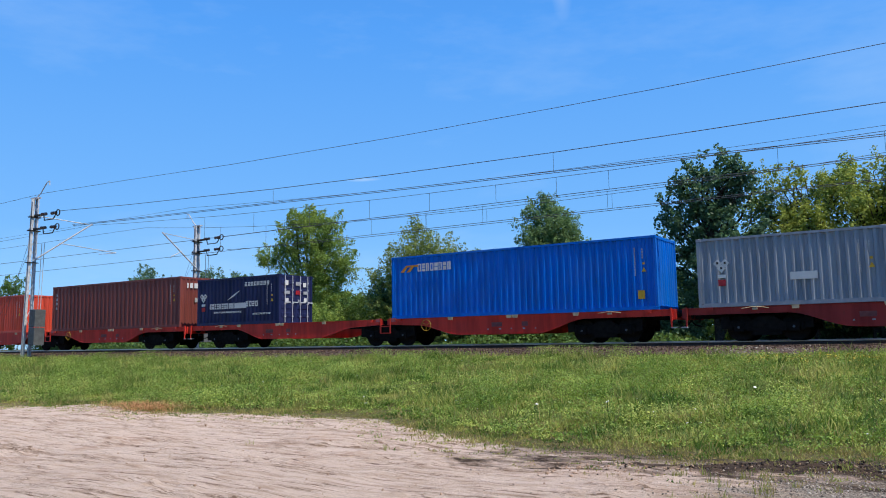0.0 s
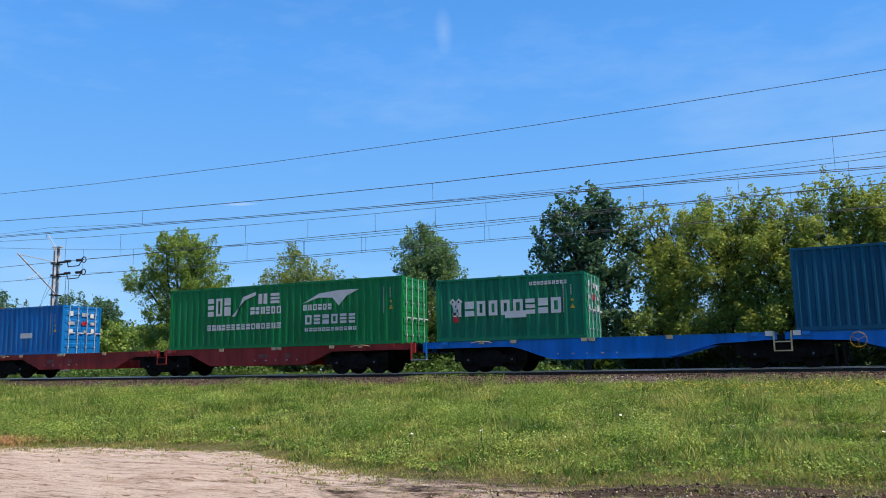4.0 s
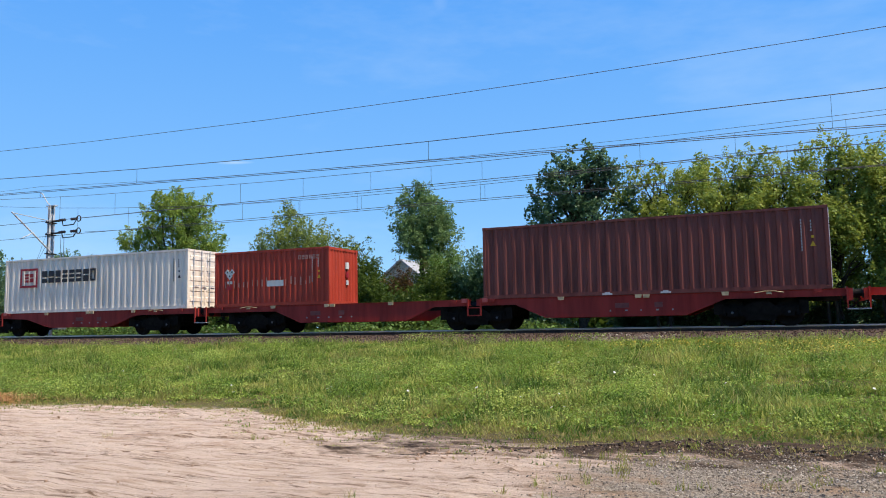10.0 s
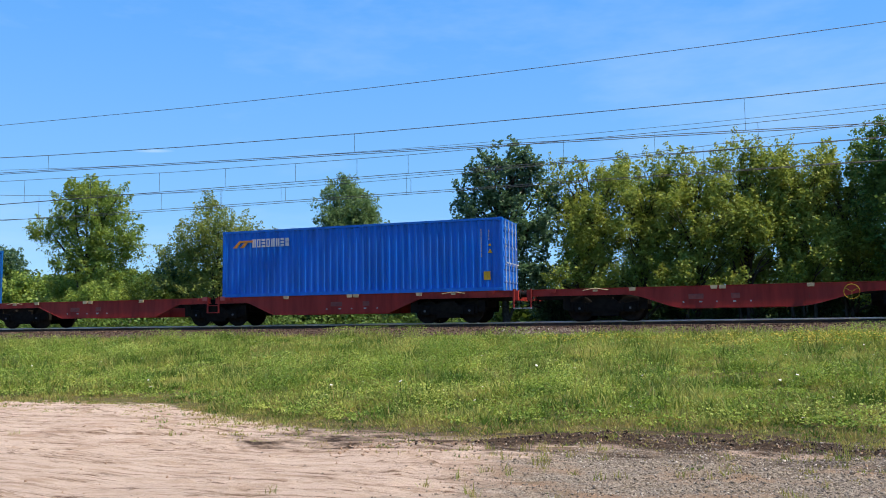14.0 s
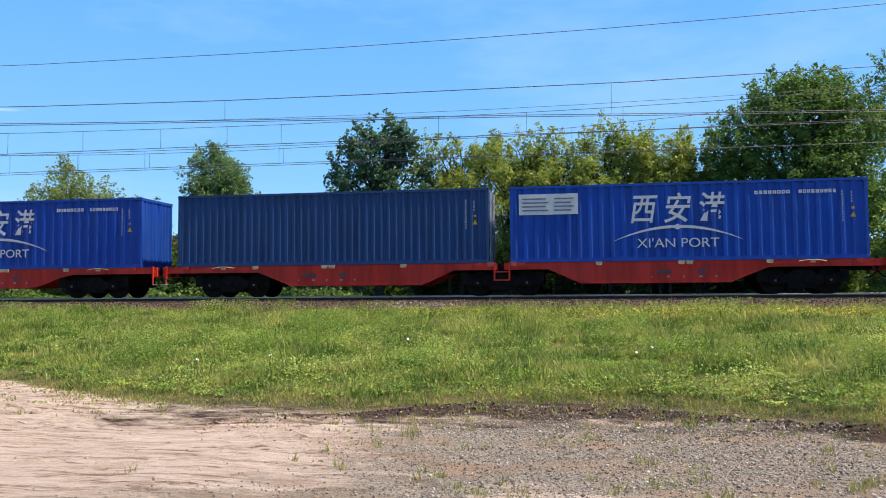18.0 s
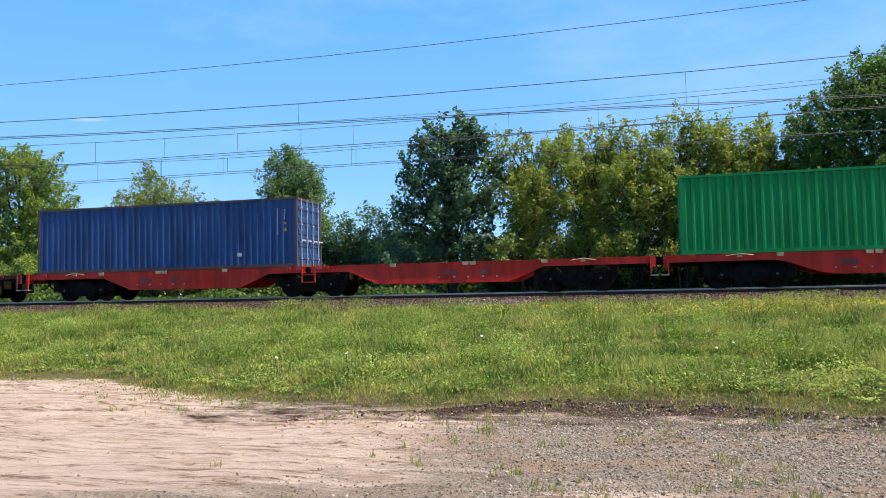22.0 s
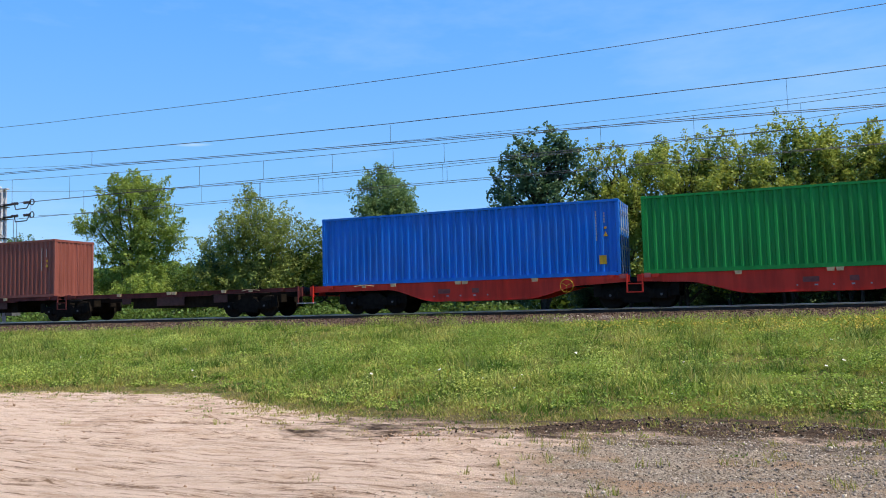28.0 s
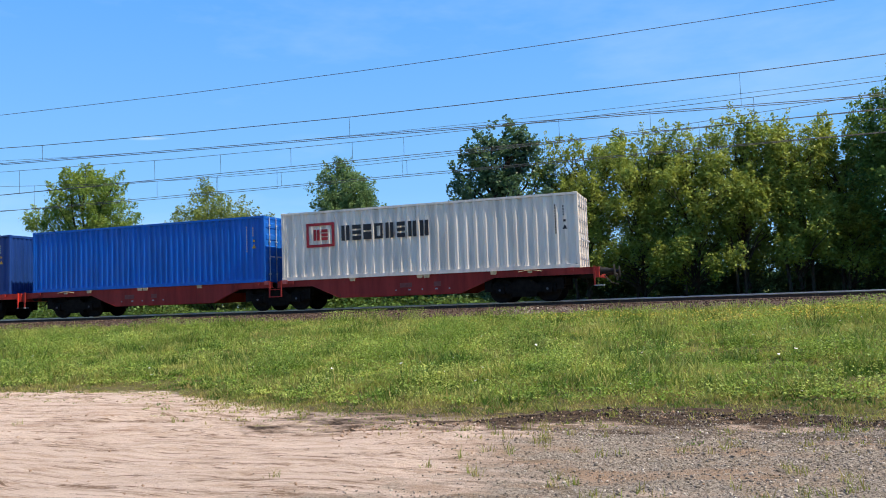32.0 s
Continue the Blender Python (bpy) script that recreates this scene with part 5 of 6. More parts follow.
def decor(c, kind, L, H, rs):
    if kind == "swoosh":
        s = Shape()
        for k in range(2):
            x = 0.5 + 0.34 * k
            s.prism_y([(x, H - 0.72), (x + 0.2, H - 0.72), (x + 0.38, H - 0.5), (x + 0.62, H - 0.5), (x + 0.62, H - 0.42), (x + 0.32, H - 0.42)], -0.012, -0.006)
        part("emblem", s, M_ORANGE, c, "orange swoosh emblem")
        s = Shape()
        glyph_row(s, 1.42, 3.2, H - 0.72, H - 0.38, 8, rs)
        pieces("letter_shape", s, M_WHITE, c)
    elif kind == "redbox":
        s = Shape()
        for a, b, z0, z1 in ((1.15, 2.4, H - 1.47, H - 1.36), (1.15, 2.4, H - 0.6, H - 0.49), (1.15, 1.26, H - 1.36, H - 0.6), (2.29, 2.4, H - 1.36, H - 0.6)):
            slab(s, a, b, z0, z1)
        glyph_row(s, 1.45, 2.15, H - 1.2, H - 0.76, 2, rs, 0.3)
        part("emblem", s, M_REDLET, c, "red framed square emblem")
        s = Shape()
        glyph_row(s, 2.68, 6.5, H - 1.27, H - 0.66, 8, rs, 0.26)
        pieces("letter_shape", s, M_BLACK, c)
    elif kind == "port":
        s = Shape()
        slab(s, 0.33, 2.45, H - 1.05, H - 0.3)
        part("notice_panel", s, M_WHITE, c, "white notice panel with grey print")
        s = Shape()
        for k in range(4):
            slab(s, 0.45, 1.3 + 0.1 * (k % 2), H - 0.5 - k * 0.14, H - 0.45 - k * 0.14, -0.014)
            slab(s, 1.6, 2.3 - 0.1 * (k % 2), H - 0.5 - k * 0.14, H - 0.45 - k * 0.14, -0.014)
        part("notice_print", s, M_PRINT, c, "rows of small grey print")
        for k, sign in enumerate("\u897f\u5b89\u6e2f"):
            lettering(sign, 1.12, M_WHITE, c, 4.3 + k * 1.14, H - 1.33, name="brush_character", width=0.94, thick=0.012, slant=0.2)
        s = Shape()
        n = 24
        for k in range(n):
            a0, a1 = k / n, (k + 1) / n
            f0, f1 = (4 * a * (1 - a) for a in (a0, a1))
            s.prism_y([(3.7 + 4.4 * a0, H - 2.06 + 0.44 * f0), (3.7 + 4.4 * a1, H - 2.06 + 0.44 * f1), (3.7 + 4.4 * a1, H - 2.05 + 0.53 * f1), (3.7 + 4.4 * a0, H - 2.05 + 0.53 * f0)], -0.012, -0.006)
        s.tube([(5.9, -0.016, H - 1.58), (5.9, -0.006, H - 1.58)], 0.1, 12)
        part("arc", s, M_WHITE, c, "thin white arc with a round stud")
        lettering("XI'AN PORT", 0.46, M_WHITE, c, 4.5, H - 2.3, width=2.8, split=True)
        s = Shape()
        glyph_row(s, 8.5, 9.7, H - 0.5, H - 0.38, 8, rs)
        glyph_row(s, 9.95, 11.2, H - 0.5, H - 0.38, 9, rs)
        part("small_print", s, M_WHITE, c, "line of small white print")
    elif kind == "ocean":
        s = Shape()
        for k in range(3):
            x = 3.0 + k * 1.1
            z0, z1 = H - 1.8, H - 0.72
            slab(s, x, x + 0.28, z0, z1)
            if k == 2:
                slab(s, x + 0.72, x + 1.0, z0 + 0.5, z1)
            elif k == 0:
                slab(s, x + 0.72, x + 1.0, z0 + 0.3, z1)
            if k == 0:
                s.prism_y([(x + 0.05, z1), (x + 0.32, z1), (x + 0.95, z0), (x + 0.68, z0)], -0.013, -0.007)
            else:
                slab(s, x + 0.28, x + 0.72, z1 - 0.2, z1)
                slab(s, x + 0.28, x + 0.72, z0 + (0.5 if k == 2 else 0), z0 + (0.68 if k == 2 else 0.2))
        x, z0, z1 = 6.45, H - 1.8, H - 0.66
        slab(s, x, x + 1.15, z1 - 0.42, z1 - 0.26)
        s.prism_y([(x + 0.48, z1), (x + 0.48, z1 - 0.5), (x + 0.0, z0), (x + 0.26, z0), (x + 0.58, z1 - 0.6), (x + 0.9, z0), (x + 1.16, z0), (x + 0.68, z1 - 0.5), (x + 0.68, z1)], -0.012, -0.0065)
        x = 7.75
        for a, b in ((0.0, 0.26), (0.42, 0.26)):
            s.prism_y([(x, z1 - a), (x + b, z1 - a - 0.26), (x + b - 0.1, z1 - a - 0.34), (x - 0.06, z1 - a - 0.12)], -0.010, -0.004)
        s.prism_y([(x - 0.04, z0), (x + 0.14, z0), (x + 0.34, z0 + 0.42), (x + 0.18, z0 + 0.46)], -0.010, -0.004)
        for q in (0.16, 0.48, 0.8):
            slab(s, x + 0.4, x + 1.2, z1 - q - 0.13, z1 - q)
        slab(s, x + 0.72, x + 0.9, z0, z1 - 0.1, -0.0125)
        for q in (0.5, 0.94):
            slab(s, x + q, x + q + 0.14, z1 - 0.12, z1 + 0.04, -0.0135)
        pieces("letter_shape", s, M_WHITE, c)
        s = Shape().prism_y([(4.75, H - 1.28), (5.2, H - 1.08), (5.2, H - 1.5)], -0.016, -0.0125)
        part("emblem", s, M_ORANGE, c, "small orange triangle")
        s = Shape()
        glyph_row(s, 0.35, 1.9, H - 0.42, H - 0.32, 12, rs)
        part("small_print", s, M_WHITE, c, "line of small white print")
    elif kind == "freight":
        s = Shape()
        glyph_row(s, 2.2, 3.6, H - 1.3, H - 0.5, 3, rs, 0.3)
        s.prism_y([(3.6, H - 1.35), (3.8, H - 1.35), (4.2, H - 0.5), (4.9, H - 0.3), (4.9, H - 0.45), (4.3, H - 0.65)], -0.012, -0.006)
        glyph_row(s, 4.6, 6.3, H - 1.3, H - 0.98, 6, rs, 0.3)
        glyph_row(s, 5.0, 6.3, H - 0.85, H - 0.4, 2, rs, 0.2)
        glyph_row(s, 2.2, 6.3, H - 1.95, H - 1.7, 15, rs, 0.22)
        s.prism_y([(7.4, H - 0.95), (8.2, H - 0.55), (9.2, H - 0.45), (10.2, H - 0.45), (9.6, H - 0.7), (9.2, H - 1.1), (8.9, H - 0.75), (8.2, H - 0.72)], -0.012, -0.006)
        glyph_row(s, 7.4, 8.9, H - 1.25, H - 1.0, 6, rs)
        glyph_row(s, 7.5, 10.1, H - 1.85, H - 1.45, 6, rs, 0.22)
        glyph_row(s, 7.5, 10.1, H - 2.15, H - 2.0, 12, rs)
        pieces("letter_shape", s, M_WHITE, c)
    elif kind == "ever":
        s = Shape()
        glyph_row(s, 0.7, 5.2, H - 1.5, H - 0.92, 9, rs, 0.32)
        glyph_row(s, 3.9, 5.4, H - 0.42, H - 0.28, 10, rs)
        pieces("letter_shape", s, M_WHITE, c)
    elif kind == "three":
        s = Shape()
        z0, z1 = H - 1.95, H - 0.95
        for x in (4.15, 5.4, 6.7):
            if x == 4.15:
                s.prism_y([(x, z0), (x + 0.76, z0), (x + 0.48, z1), (x + 0.28, z1)], -0.012, -0.006)
            elif x == 5.4:
                for q in range(3):
                    slab(s, x, x + 0.68, z0 + q * 0.4, z0 + q * 0.4 + 0.2)
                slab(s, x + 0.24, x + 0.44, z0 + 0.2, z1 - 0.2, -0.0095)
            else:
                slab(s, x, x + 0.22, z0, z1)
                slab(s, x + 0.3, x + 0.68, z0, z0 + 0.2)
        pieces("letter_shape", s, M_WHITE, c)
        s = Shape()
        slab(s, 0.5, 0.92, H - 0.8, H - 0.4)
        part("notice_panel", s, M_WHITE, c, "small white square notice")
        for k in range(3):
            part("notice_print", Shape().box(0.56, 0.86 - 0.06 * (k % 2), -0.018, -0.012, H - 0.52 - k * 0.11, H - 0.47 - k * 0.11), M_BLACK, c, "dark print on the notice")
    elif kind == "south":
        s = Shape()
        for k in range(19):
            x = 0.6 + 0.25 * k + rs.uniform(-0.04, 0.04)
            z = H - 1.65 + rs.uniform(0, 0.12)
            slab(s, x, x + rs.uniform(0.03, 0.07), z, z + rs.uniform(0.16, 0.42))
        glyph_row(s, 4.5, 5.6, H - 0.5, H - 0.32, 6, rs)
        pieces("letter_shape", s, M_FADED, c)
    elif kind == "lines":
        s = Shape()
        glyph_row(s, 0.5, 2.9, H - 0.5, H - 0.32, 16, rs)
        glyph_row(s, 0.7, 2.6, H - 0.72, H - 0.6, 16, rs)
        part("small_print", s, M_WHITE, c, "two lines of small white print")
    elif kind == "notice":
        s = Shape()
        slab(s, 0.42, 1.35, H - 0.72, H - 0.2)
        part("notice_panel", s, M_WHITE, c, "white notice panel")
        s = Shape()
        for k in range(4):
            slab(s, 0.5 + 0.2 * k, 0.62 + 0.2 * k, H - 0.66, H - 0.27, -0.014)
        part("notice_print", s, M_PRINT, c, "faint print on the notice")
    elif kind == "column":
        s = Shape()
        for k in range(4):
            slab(s, 0.42, 0.56, H - 0.62 - k * 0.27, H - 0.5 - k * 0.27)
            slab(s, 0.42 + 0.05 * (k % 2), 0.5, H - 0.5 - k * 0.27, H - 0.44 - k * 0.27)
        part("side_print", s, M_PALE, c, "column of worn white print")
    elif kind == "navy":
        s = Shape()
        glyph_row(s, 1.0, 3.7, H - 1.62, H - 1.34, 15, rs, 0.3)
        glyph_row(s, 1.3, 3.4, H - 1.84, H - 1.76, 16, rs, 0.3)
        glyph_row(s, 3.7, 4.6, H - 1.55, H - 1.28, 4, rs, 0.3)
        glyph_row(s, 4.2, 5.5, H - 1.98, H - 1.9, 7, rs, 0.3)
        s.prism_y([(2.3, H - 1.2), (2.9, H - 0.95), (3.3, H - 0.68), (2.8, H - 0.9)], -0.012, -0.006)
        glyph_row(s, 3.6, 5.4, H - 0.5, H - 0.3, 8, rs)
        pieces("letter_shape", s, M_WHITE, c)
    if kind in ("hazard", "ever", "south", "hazard_plain", "navy"):
        placard(c, 0.85 if kind != "navy" else 0.5, H)
        s = Shape()
        x = 2.9 if kind in ("ever", "south", "navy") else 3.1
        if kind == "hazard_plain":
            x = 1.25
        slab(s, x, x + 0.85, H - 1.62, H - 1.36, -0.013)
        part("notice_panel", s, M_WHITE, c, "white rectangular notice")


M_FADED = plain("faded_marking", (190, 140, 126), 0.8)
M_PALE = plain("worn_white_marking", (176, 178, 182), 0.7)
M_PRINT = plain("grey_print", (120, 124, 130), 0.7)


def end_marks(c, L, H, kind):
    """Placards on the end that faces the tail of the train."""
    if kind == "placards":
        for y, z, m, w in ((1.5, H - 0.75, M_WHITE, 0.3), (1.5, H - 1.15, M_REDLET, 0.24), (1.5, H - 1.5, M_WHITE, 0.2)):
            part("end_placard", Shape().box(L + 0.012, L + 0.018, y - w / 2, y + w / 2, z - w / 2, z + w / 2), m, c, "hazard label on the end wall")
    elif kind == "logo":
        for y, w in ((0.5, 0.09), (0.75, 0.2), (1.1, 0.3)):
            part("end_print", Shape().box(L + 0.012, L + 0.018, y - w / 2, y + w / 2, H - 0.62, H - 0.34), M_WHITE, c, "white print on the end wall")
        part("end_print", Shape().box(L + 0.012, L + 0.018, 1.0, 1.2, H - 1.4, H - 1.15), M_PALE, c, "small worn label")
    elif kind == "patches":
        rs = np.random.RandomState(5)
        for k in range(9):
            y, z = (0.55, 1.35, 1.85)[k % 3] + rs.uniform(-0.08, 0.08), H - 0.45 - 0.42 * (k // 3) + rs.uniform(-0.05, 0.05)
            w, t = rs.uniform(0.1, 0.2), rs.uniform(0.06, 0.13)
            part("end_placard", Shape().box(L + 0.016, L + 0.022, y - w, y + w, z - t, z + t), M_REDLET if k == 4 else (M_WHITE, M_PALE)[k % 2], c, "label on the container door")


CONTAINERS = [
    # place along the train, length, height, paint, right end, decoration, end marks, label
    (-57.46, 20, "low", (196, 72, 50), "wall", "", "", "orange-red twenty-foot shipping container"),
    (-48.16, 40, "high", (116, 60, 54), "wall", "column", "logo", "brown forty-foot shipping container"),
    (-34.55, 20, "low", (32, 38, 77), "door", "navy", "patches", "dark navy twenty-foot container with worn white marks"),
    (-21.51, 40, "high", (2, 100, 198), "wall", "swoosh", "", "blue forty-foot container with orange emblem"),
    (-7.85, 20, "low", (136, 142, 152), "wall", "hazard", "placards", "grey twenty-foot container with hazard labels"),
    (5.21, 40, "high", (114, 60, 54), "wall", "", "", "dark maroon forty-foot shipping container"),
    (18.94, 20, "low", (8, 104, 171), "door", "hazard", "patches", "blue twenty-foot container with hazard labels"),
    (32.02, 40, "high", (14, 118, 62), "door", "freight", "", "green forty-foot container with white lettering shapes"),
    (45.76, 20, "low", (18, 112, 80), "door", "ever", "patches", "sea-green twenty-foot container with white shapes"),
    (58.85, 40, "high", (6, 76, 106), "door", "", "", "dark teal forty-foot shipping container"),
    (72.40, 20, "low", (152, 84, 72), "wall", "hazard", "placards", "faded brown twenty-foot container with hazard labels"),
    (85.47, 40, "high", (10, 132, 226), "door", "", "", "bright blue forty-foot shipping container"),
    (99.00, 20, "low", (146, 80, 64), "door", "hazard_plain", "patches", "rust-brown twenty-foot container with hazard labels"),
    (112.03, 40, "high", (240, 229, 217), "door", "redbox", "", "white forty-foot container with red and black marks"),
    (125.80, 20, "low", (164, 60, 44), "wall", "south", "placards", "red twenty-foot container with faded white shapes"),
    (138.87, 40, "high", (116, 64, 58), "door", "", "", "dark maroon forty-foot container with rusty doors"),
    (165.68, 40, "high", (4, 82, 152), "wall", "notice", "", "mid-blue forty-foot container with white notice"),
    (192.51, 40, "high", (6, 100, 199), "door", "swoosh", "", "blue forty-foot container with orange emblem"),
    (219.27, 40, "high", (238, 221, 198), "wall", "", "", "cream-white forty-foot shipping container"),
    (232.86, 40, "high", (3, 102, 194), "door", "", "", "clean blue forty-foot shipping container"),
    (245.84, 40, "high", (22, 66, 152), "wall", "port", "", "royal-blue forty-foot container with white characters"),
    (259.57, 40, "high", (36, 66, 110), "door", "", "", "slate-blue forty-foot shipping container"),
    (272.55, 40, "high", (24, 72, 158), "wall", "port", "", "royal-blue forty-foot container with white characters"),
    (286.20, 40, "high", (14, 66, 134), "door", "ocean", "patches", "navy-blue forty-foot container with white block shapes"),
    (312.95, 40, "high", (46, 80, 130), "door", "", "", "faded blue forty-foot container with rusty frame"),
    (339.69, 40, "high", (14, 138, 72), "door", "", "", "bright green forty-foot shipping container"),
    (352.69, 40, "high", (122, 62, 56), "wall", "", "", "maroon forty-foot shipping container"),
    (366.18, 40, "high", (210, 206, 198), "door", "", "", "pale grey forty-foot shipping container"),
    (379.22, 40, "high", (188, 46, 42), "wall", "three", "", "bright red forty-foot container with white block shapes"),
    (392.83, 40, "high", (130, 74, 64), "wall", "lines", "", "brown forty-foot container with small white print"),
    (419.69, 40, "high", (6, 104, 201), "door", "", "", "blue forty-foot container with yellow mark"),
    (432.68, 40, "high", (24, 134, 62), "wall", "", "", "green forty-foot shipping container"),
    (446.19, 40, "high", (6, 113, 197), "door", "swoosh", "", "blue forty-foot container with orange emblem"),
    (459.17, 40, "high", (24, 60, 124), "wall", "port", "", "dark royal-blue container with white characters"),
    (472.74, 40, "high", (4, 94, 186), "door", "", "", "blue forty-foot container with scuffed side"),
    (485.74, 40, "high", (236, 225, 213), "door", "redbox", "", "pale grey forty-foot container with red and black marks"),
]
MOVERS = []          # things that travel with the train: object, x at the start, y, z


WIDE_RIBS = (1, 11, 13, 20, 22, 33, 35)     # containers with fewer, broader ribs


def build_container(k, row):
    u, feet, size, rgb, end, dec, endm, label = row
    L = 12.192 if feet == 40 else 6.058
    H = 2.78 if size == "high" else 2.47
    rs = np.random.RandomState(700 + k)
    rusty = k in (12, 15, 24, 2)
    mat = paint("container_paint", rgb, 0.28 if not rusty else 0.45, 0.45, amount=0.70 if not rusty else 0.60)
    c = thing("shipping_container", label, "container", "containers on the train")
    frame_mat = paint("worn_frame", (86, 78, 82), 0.4, 0.7) if k == 24 else mat
    p = container_meshes(L, H, k, mat, frame_mat, 0.36 if k in (5, 15, 26) else 0.385 if k in WIDE_RIBS else (0.355 if k in (6, 7, 8) else 0.283))
    part("side_panel", p["side_panel"], None, c)
    part("side_panel", p["far_side_panel"], None, c)
    part("roof", p["roof"], None, c)
    part("floor", p["floor"], None, c)
    part("end_panel", p["end_panel_l"], None, c)
    for n, me in p["frame"]:
        part(n, me, None, c)
    for x in (0, L - 0.178):
        for y in (0, WIDTH - 0.162):
            for z in (0, H - 0.118):
                ob = part("corner_casting", p["casting"], None, c)
                ob.location = (x - 0.003 if x == 0 else x + 0.003, y - 0.004 if y == 0 else y + 0.004, z)
    if end == "door":
        for side in (0, 1):
            d = part("door_leaf", p["door_leaf"], None, c)
            d.location = (0, 0.12 + side * ((WIDTH - 0.22) / 2 + 0.004), 0)
            for q in (0.28, 0.82):
                r = part("lock_rod", p["lock_rod"], None, d)
                r.location = (L + 0.02, q, 0)
    else:
        part("end_panel", p["end_panel_r"], None, c)
    decor(c, dec, L, H, rs)
    marks_right(c, L, H, rs, k in (3, 9, 17, 30, 32), k in (13, 18, 27, 35))
    end_marks(c, L, H, endm)
    if k in (5, 15, 26):
        for x in (0.38 * L, 0.55 * L):
            s = Shape().prism_y([(x, 0.02), (x + 0.36, 0.02), (x + 0.36, 0.08), (x + 0.28, 0.08), (x + 0.26, 0.12), (x + 0.1, 0.12), (x + 0.08, 0.08), (x, 0.08)], -0.012, 0.0)
            part("lashing_bracket", s, M_WHITE, c, "small white bracket on the bottom rail")
    if k == 24:
        part("label", Shape().box(9.6, 9.78, -0.03, -0.02, 0.48, 0.62), M_WHITE, c, "small white label")
    MOVERS.append((c, u, TRACK_Y - WIDTH / 2, RAIL_Z + DECK))


# ---- wagons ----
FRAME_PAINT = {
    "red": paint("wagon_red", (206, 52, 36), 0.4, 0.55, amount=0.62),
    "dull": paint("wagon_dull_red", (152, 48, 42), 0.45, 0.65, amount=0.58),
    "blue": paint("wagon_blue", (14, 114, 196), 0.35, 0.5, amount=0.68),
    "black": paint("wagon_brown_black", (98, 46, 44), 0.5, 0.75, amount=0.56),
}
LEN = 12.192
BEAM_TOP = DECK - 0.02


def beam_profile(kind, mirrored, x0, x1):
    """Outline of a side beam: shallow over the bogies, deep in the middle. x from the container's outer end."""
    top = BEAM_TOP
    thin, deep = (0.2, 0.72) if kind != "flat" else (0.12, 0.17)
    n = 10
    pts = []
    if kind == "flat":
        keys = [(x0, thin), (4.0, thin), (4.1, deep), (9.6, deep), (9.7, thin), (x1, thin)]
    elif kind == "angled":
        keys = [(x0, thin), (3.3, thin), (4.6, deep), (9.7, deep), (10.9, thin), (x1, thin)]
    else:
        keys = [(x0, thin), (2.9, thin), (5.0, deep), (8.6, deep), (10.9, thin + 0.06), (x1, thin)]
    low = []
    for (a, da), (b, db) in zip(keys[:-1], keys[1:]):
        steps = n if (kind == "curved" and da != db) else 1
        for q in range(steps):
            t = q / steps
            w = t * t * (3 - 2 * t) if steps > 1 else t
            low.append((a + (b - a) * t, top - (da + (db - da) * w)))
    low.append((keys[-1][0], top - keys[-1][1]))
    if mirrored:
        low = [(LEN - a, z) for a, z in low][::-1]
    return low


def side_beam(kind, mirrored, x0, x1, y, face):
    """A rolled channel swept along the beam's outline."""
    low = beam_profile(kind, mirrored, x0, x1)
    out, back, t = (y - 0.03, y + 0.12, y + 0.02) if face < 0 else (y + 0.03, y - 0.12, y - 0.02)
    s = Shape()
    v = []
    for x, z in low:
        v += [(x, out, BEAM_TOP + 0.02), (x, back, BEAM_TOP + 0.02), (x, back, BEAM_TOP), (x, t, BEAM_TOP), (x, t, z), (x, back, z), (x, back, z - 0.025), (x, out, z - 0.025), (x, out, z), (x, y, z), (x, y, BEAM_TOP), (x, out, BEAM_TOP)]
    n, m = len(low), 12
    f = [tuple(range(m)), tuple(range((n - 1) * m, n * m))[::-1]]
    for a in range(n - 1):
        f += [(a * m + k, (a + 1) * m + k, (a + 1) * m + (k + 1) % m, a * m + (k + 1) % m) for k in range(m)]
    return s.add(v, f)


WHEEL_R = 0.46


def build_bogie(wagon, x):
    b = part("bogie", bogie_mesh(), None, wagon, "grimy black two-axle bogie")
    b.location = (x, 0, 0)
    for k, dx in enumerate((-0.9, 0.9)):
        w = part("wheelset", WHEELSET[0], None, b)
        w.location = (dx, 0, WHEEL_R)
        WHEELS[k].append(w)
        part("axle_cap", AXLE_CAP[0], None, b, "pale worn axle-box cap").location = (dx, -1.12, 0.47)


BOGIE = []
AXLE_CAP = [Shape().tube([(0, 0, 0), (0, -0.025, 0), (0, -0.03, 0)], [0.045, 0.045, 0.03], 8).mesh("axle_cap", M_DARK_GREY)]
WHEELSET = []
WHEELS = ([], [])


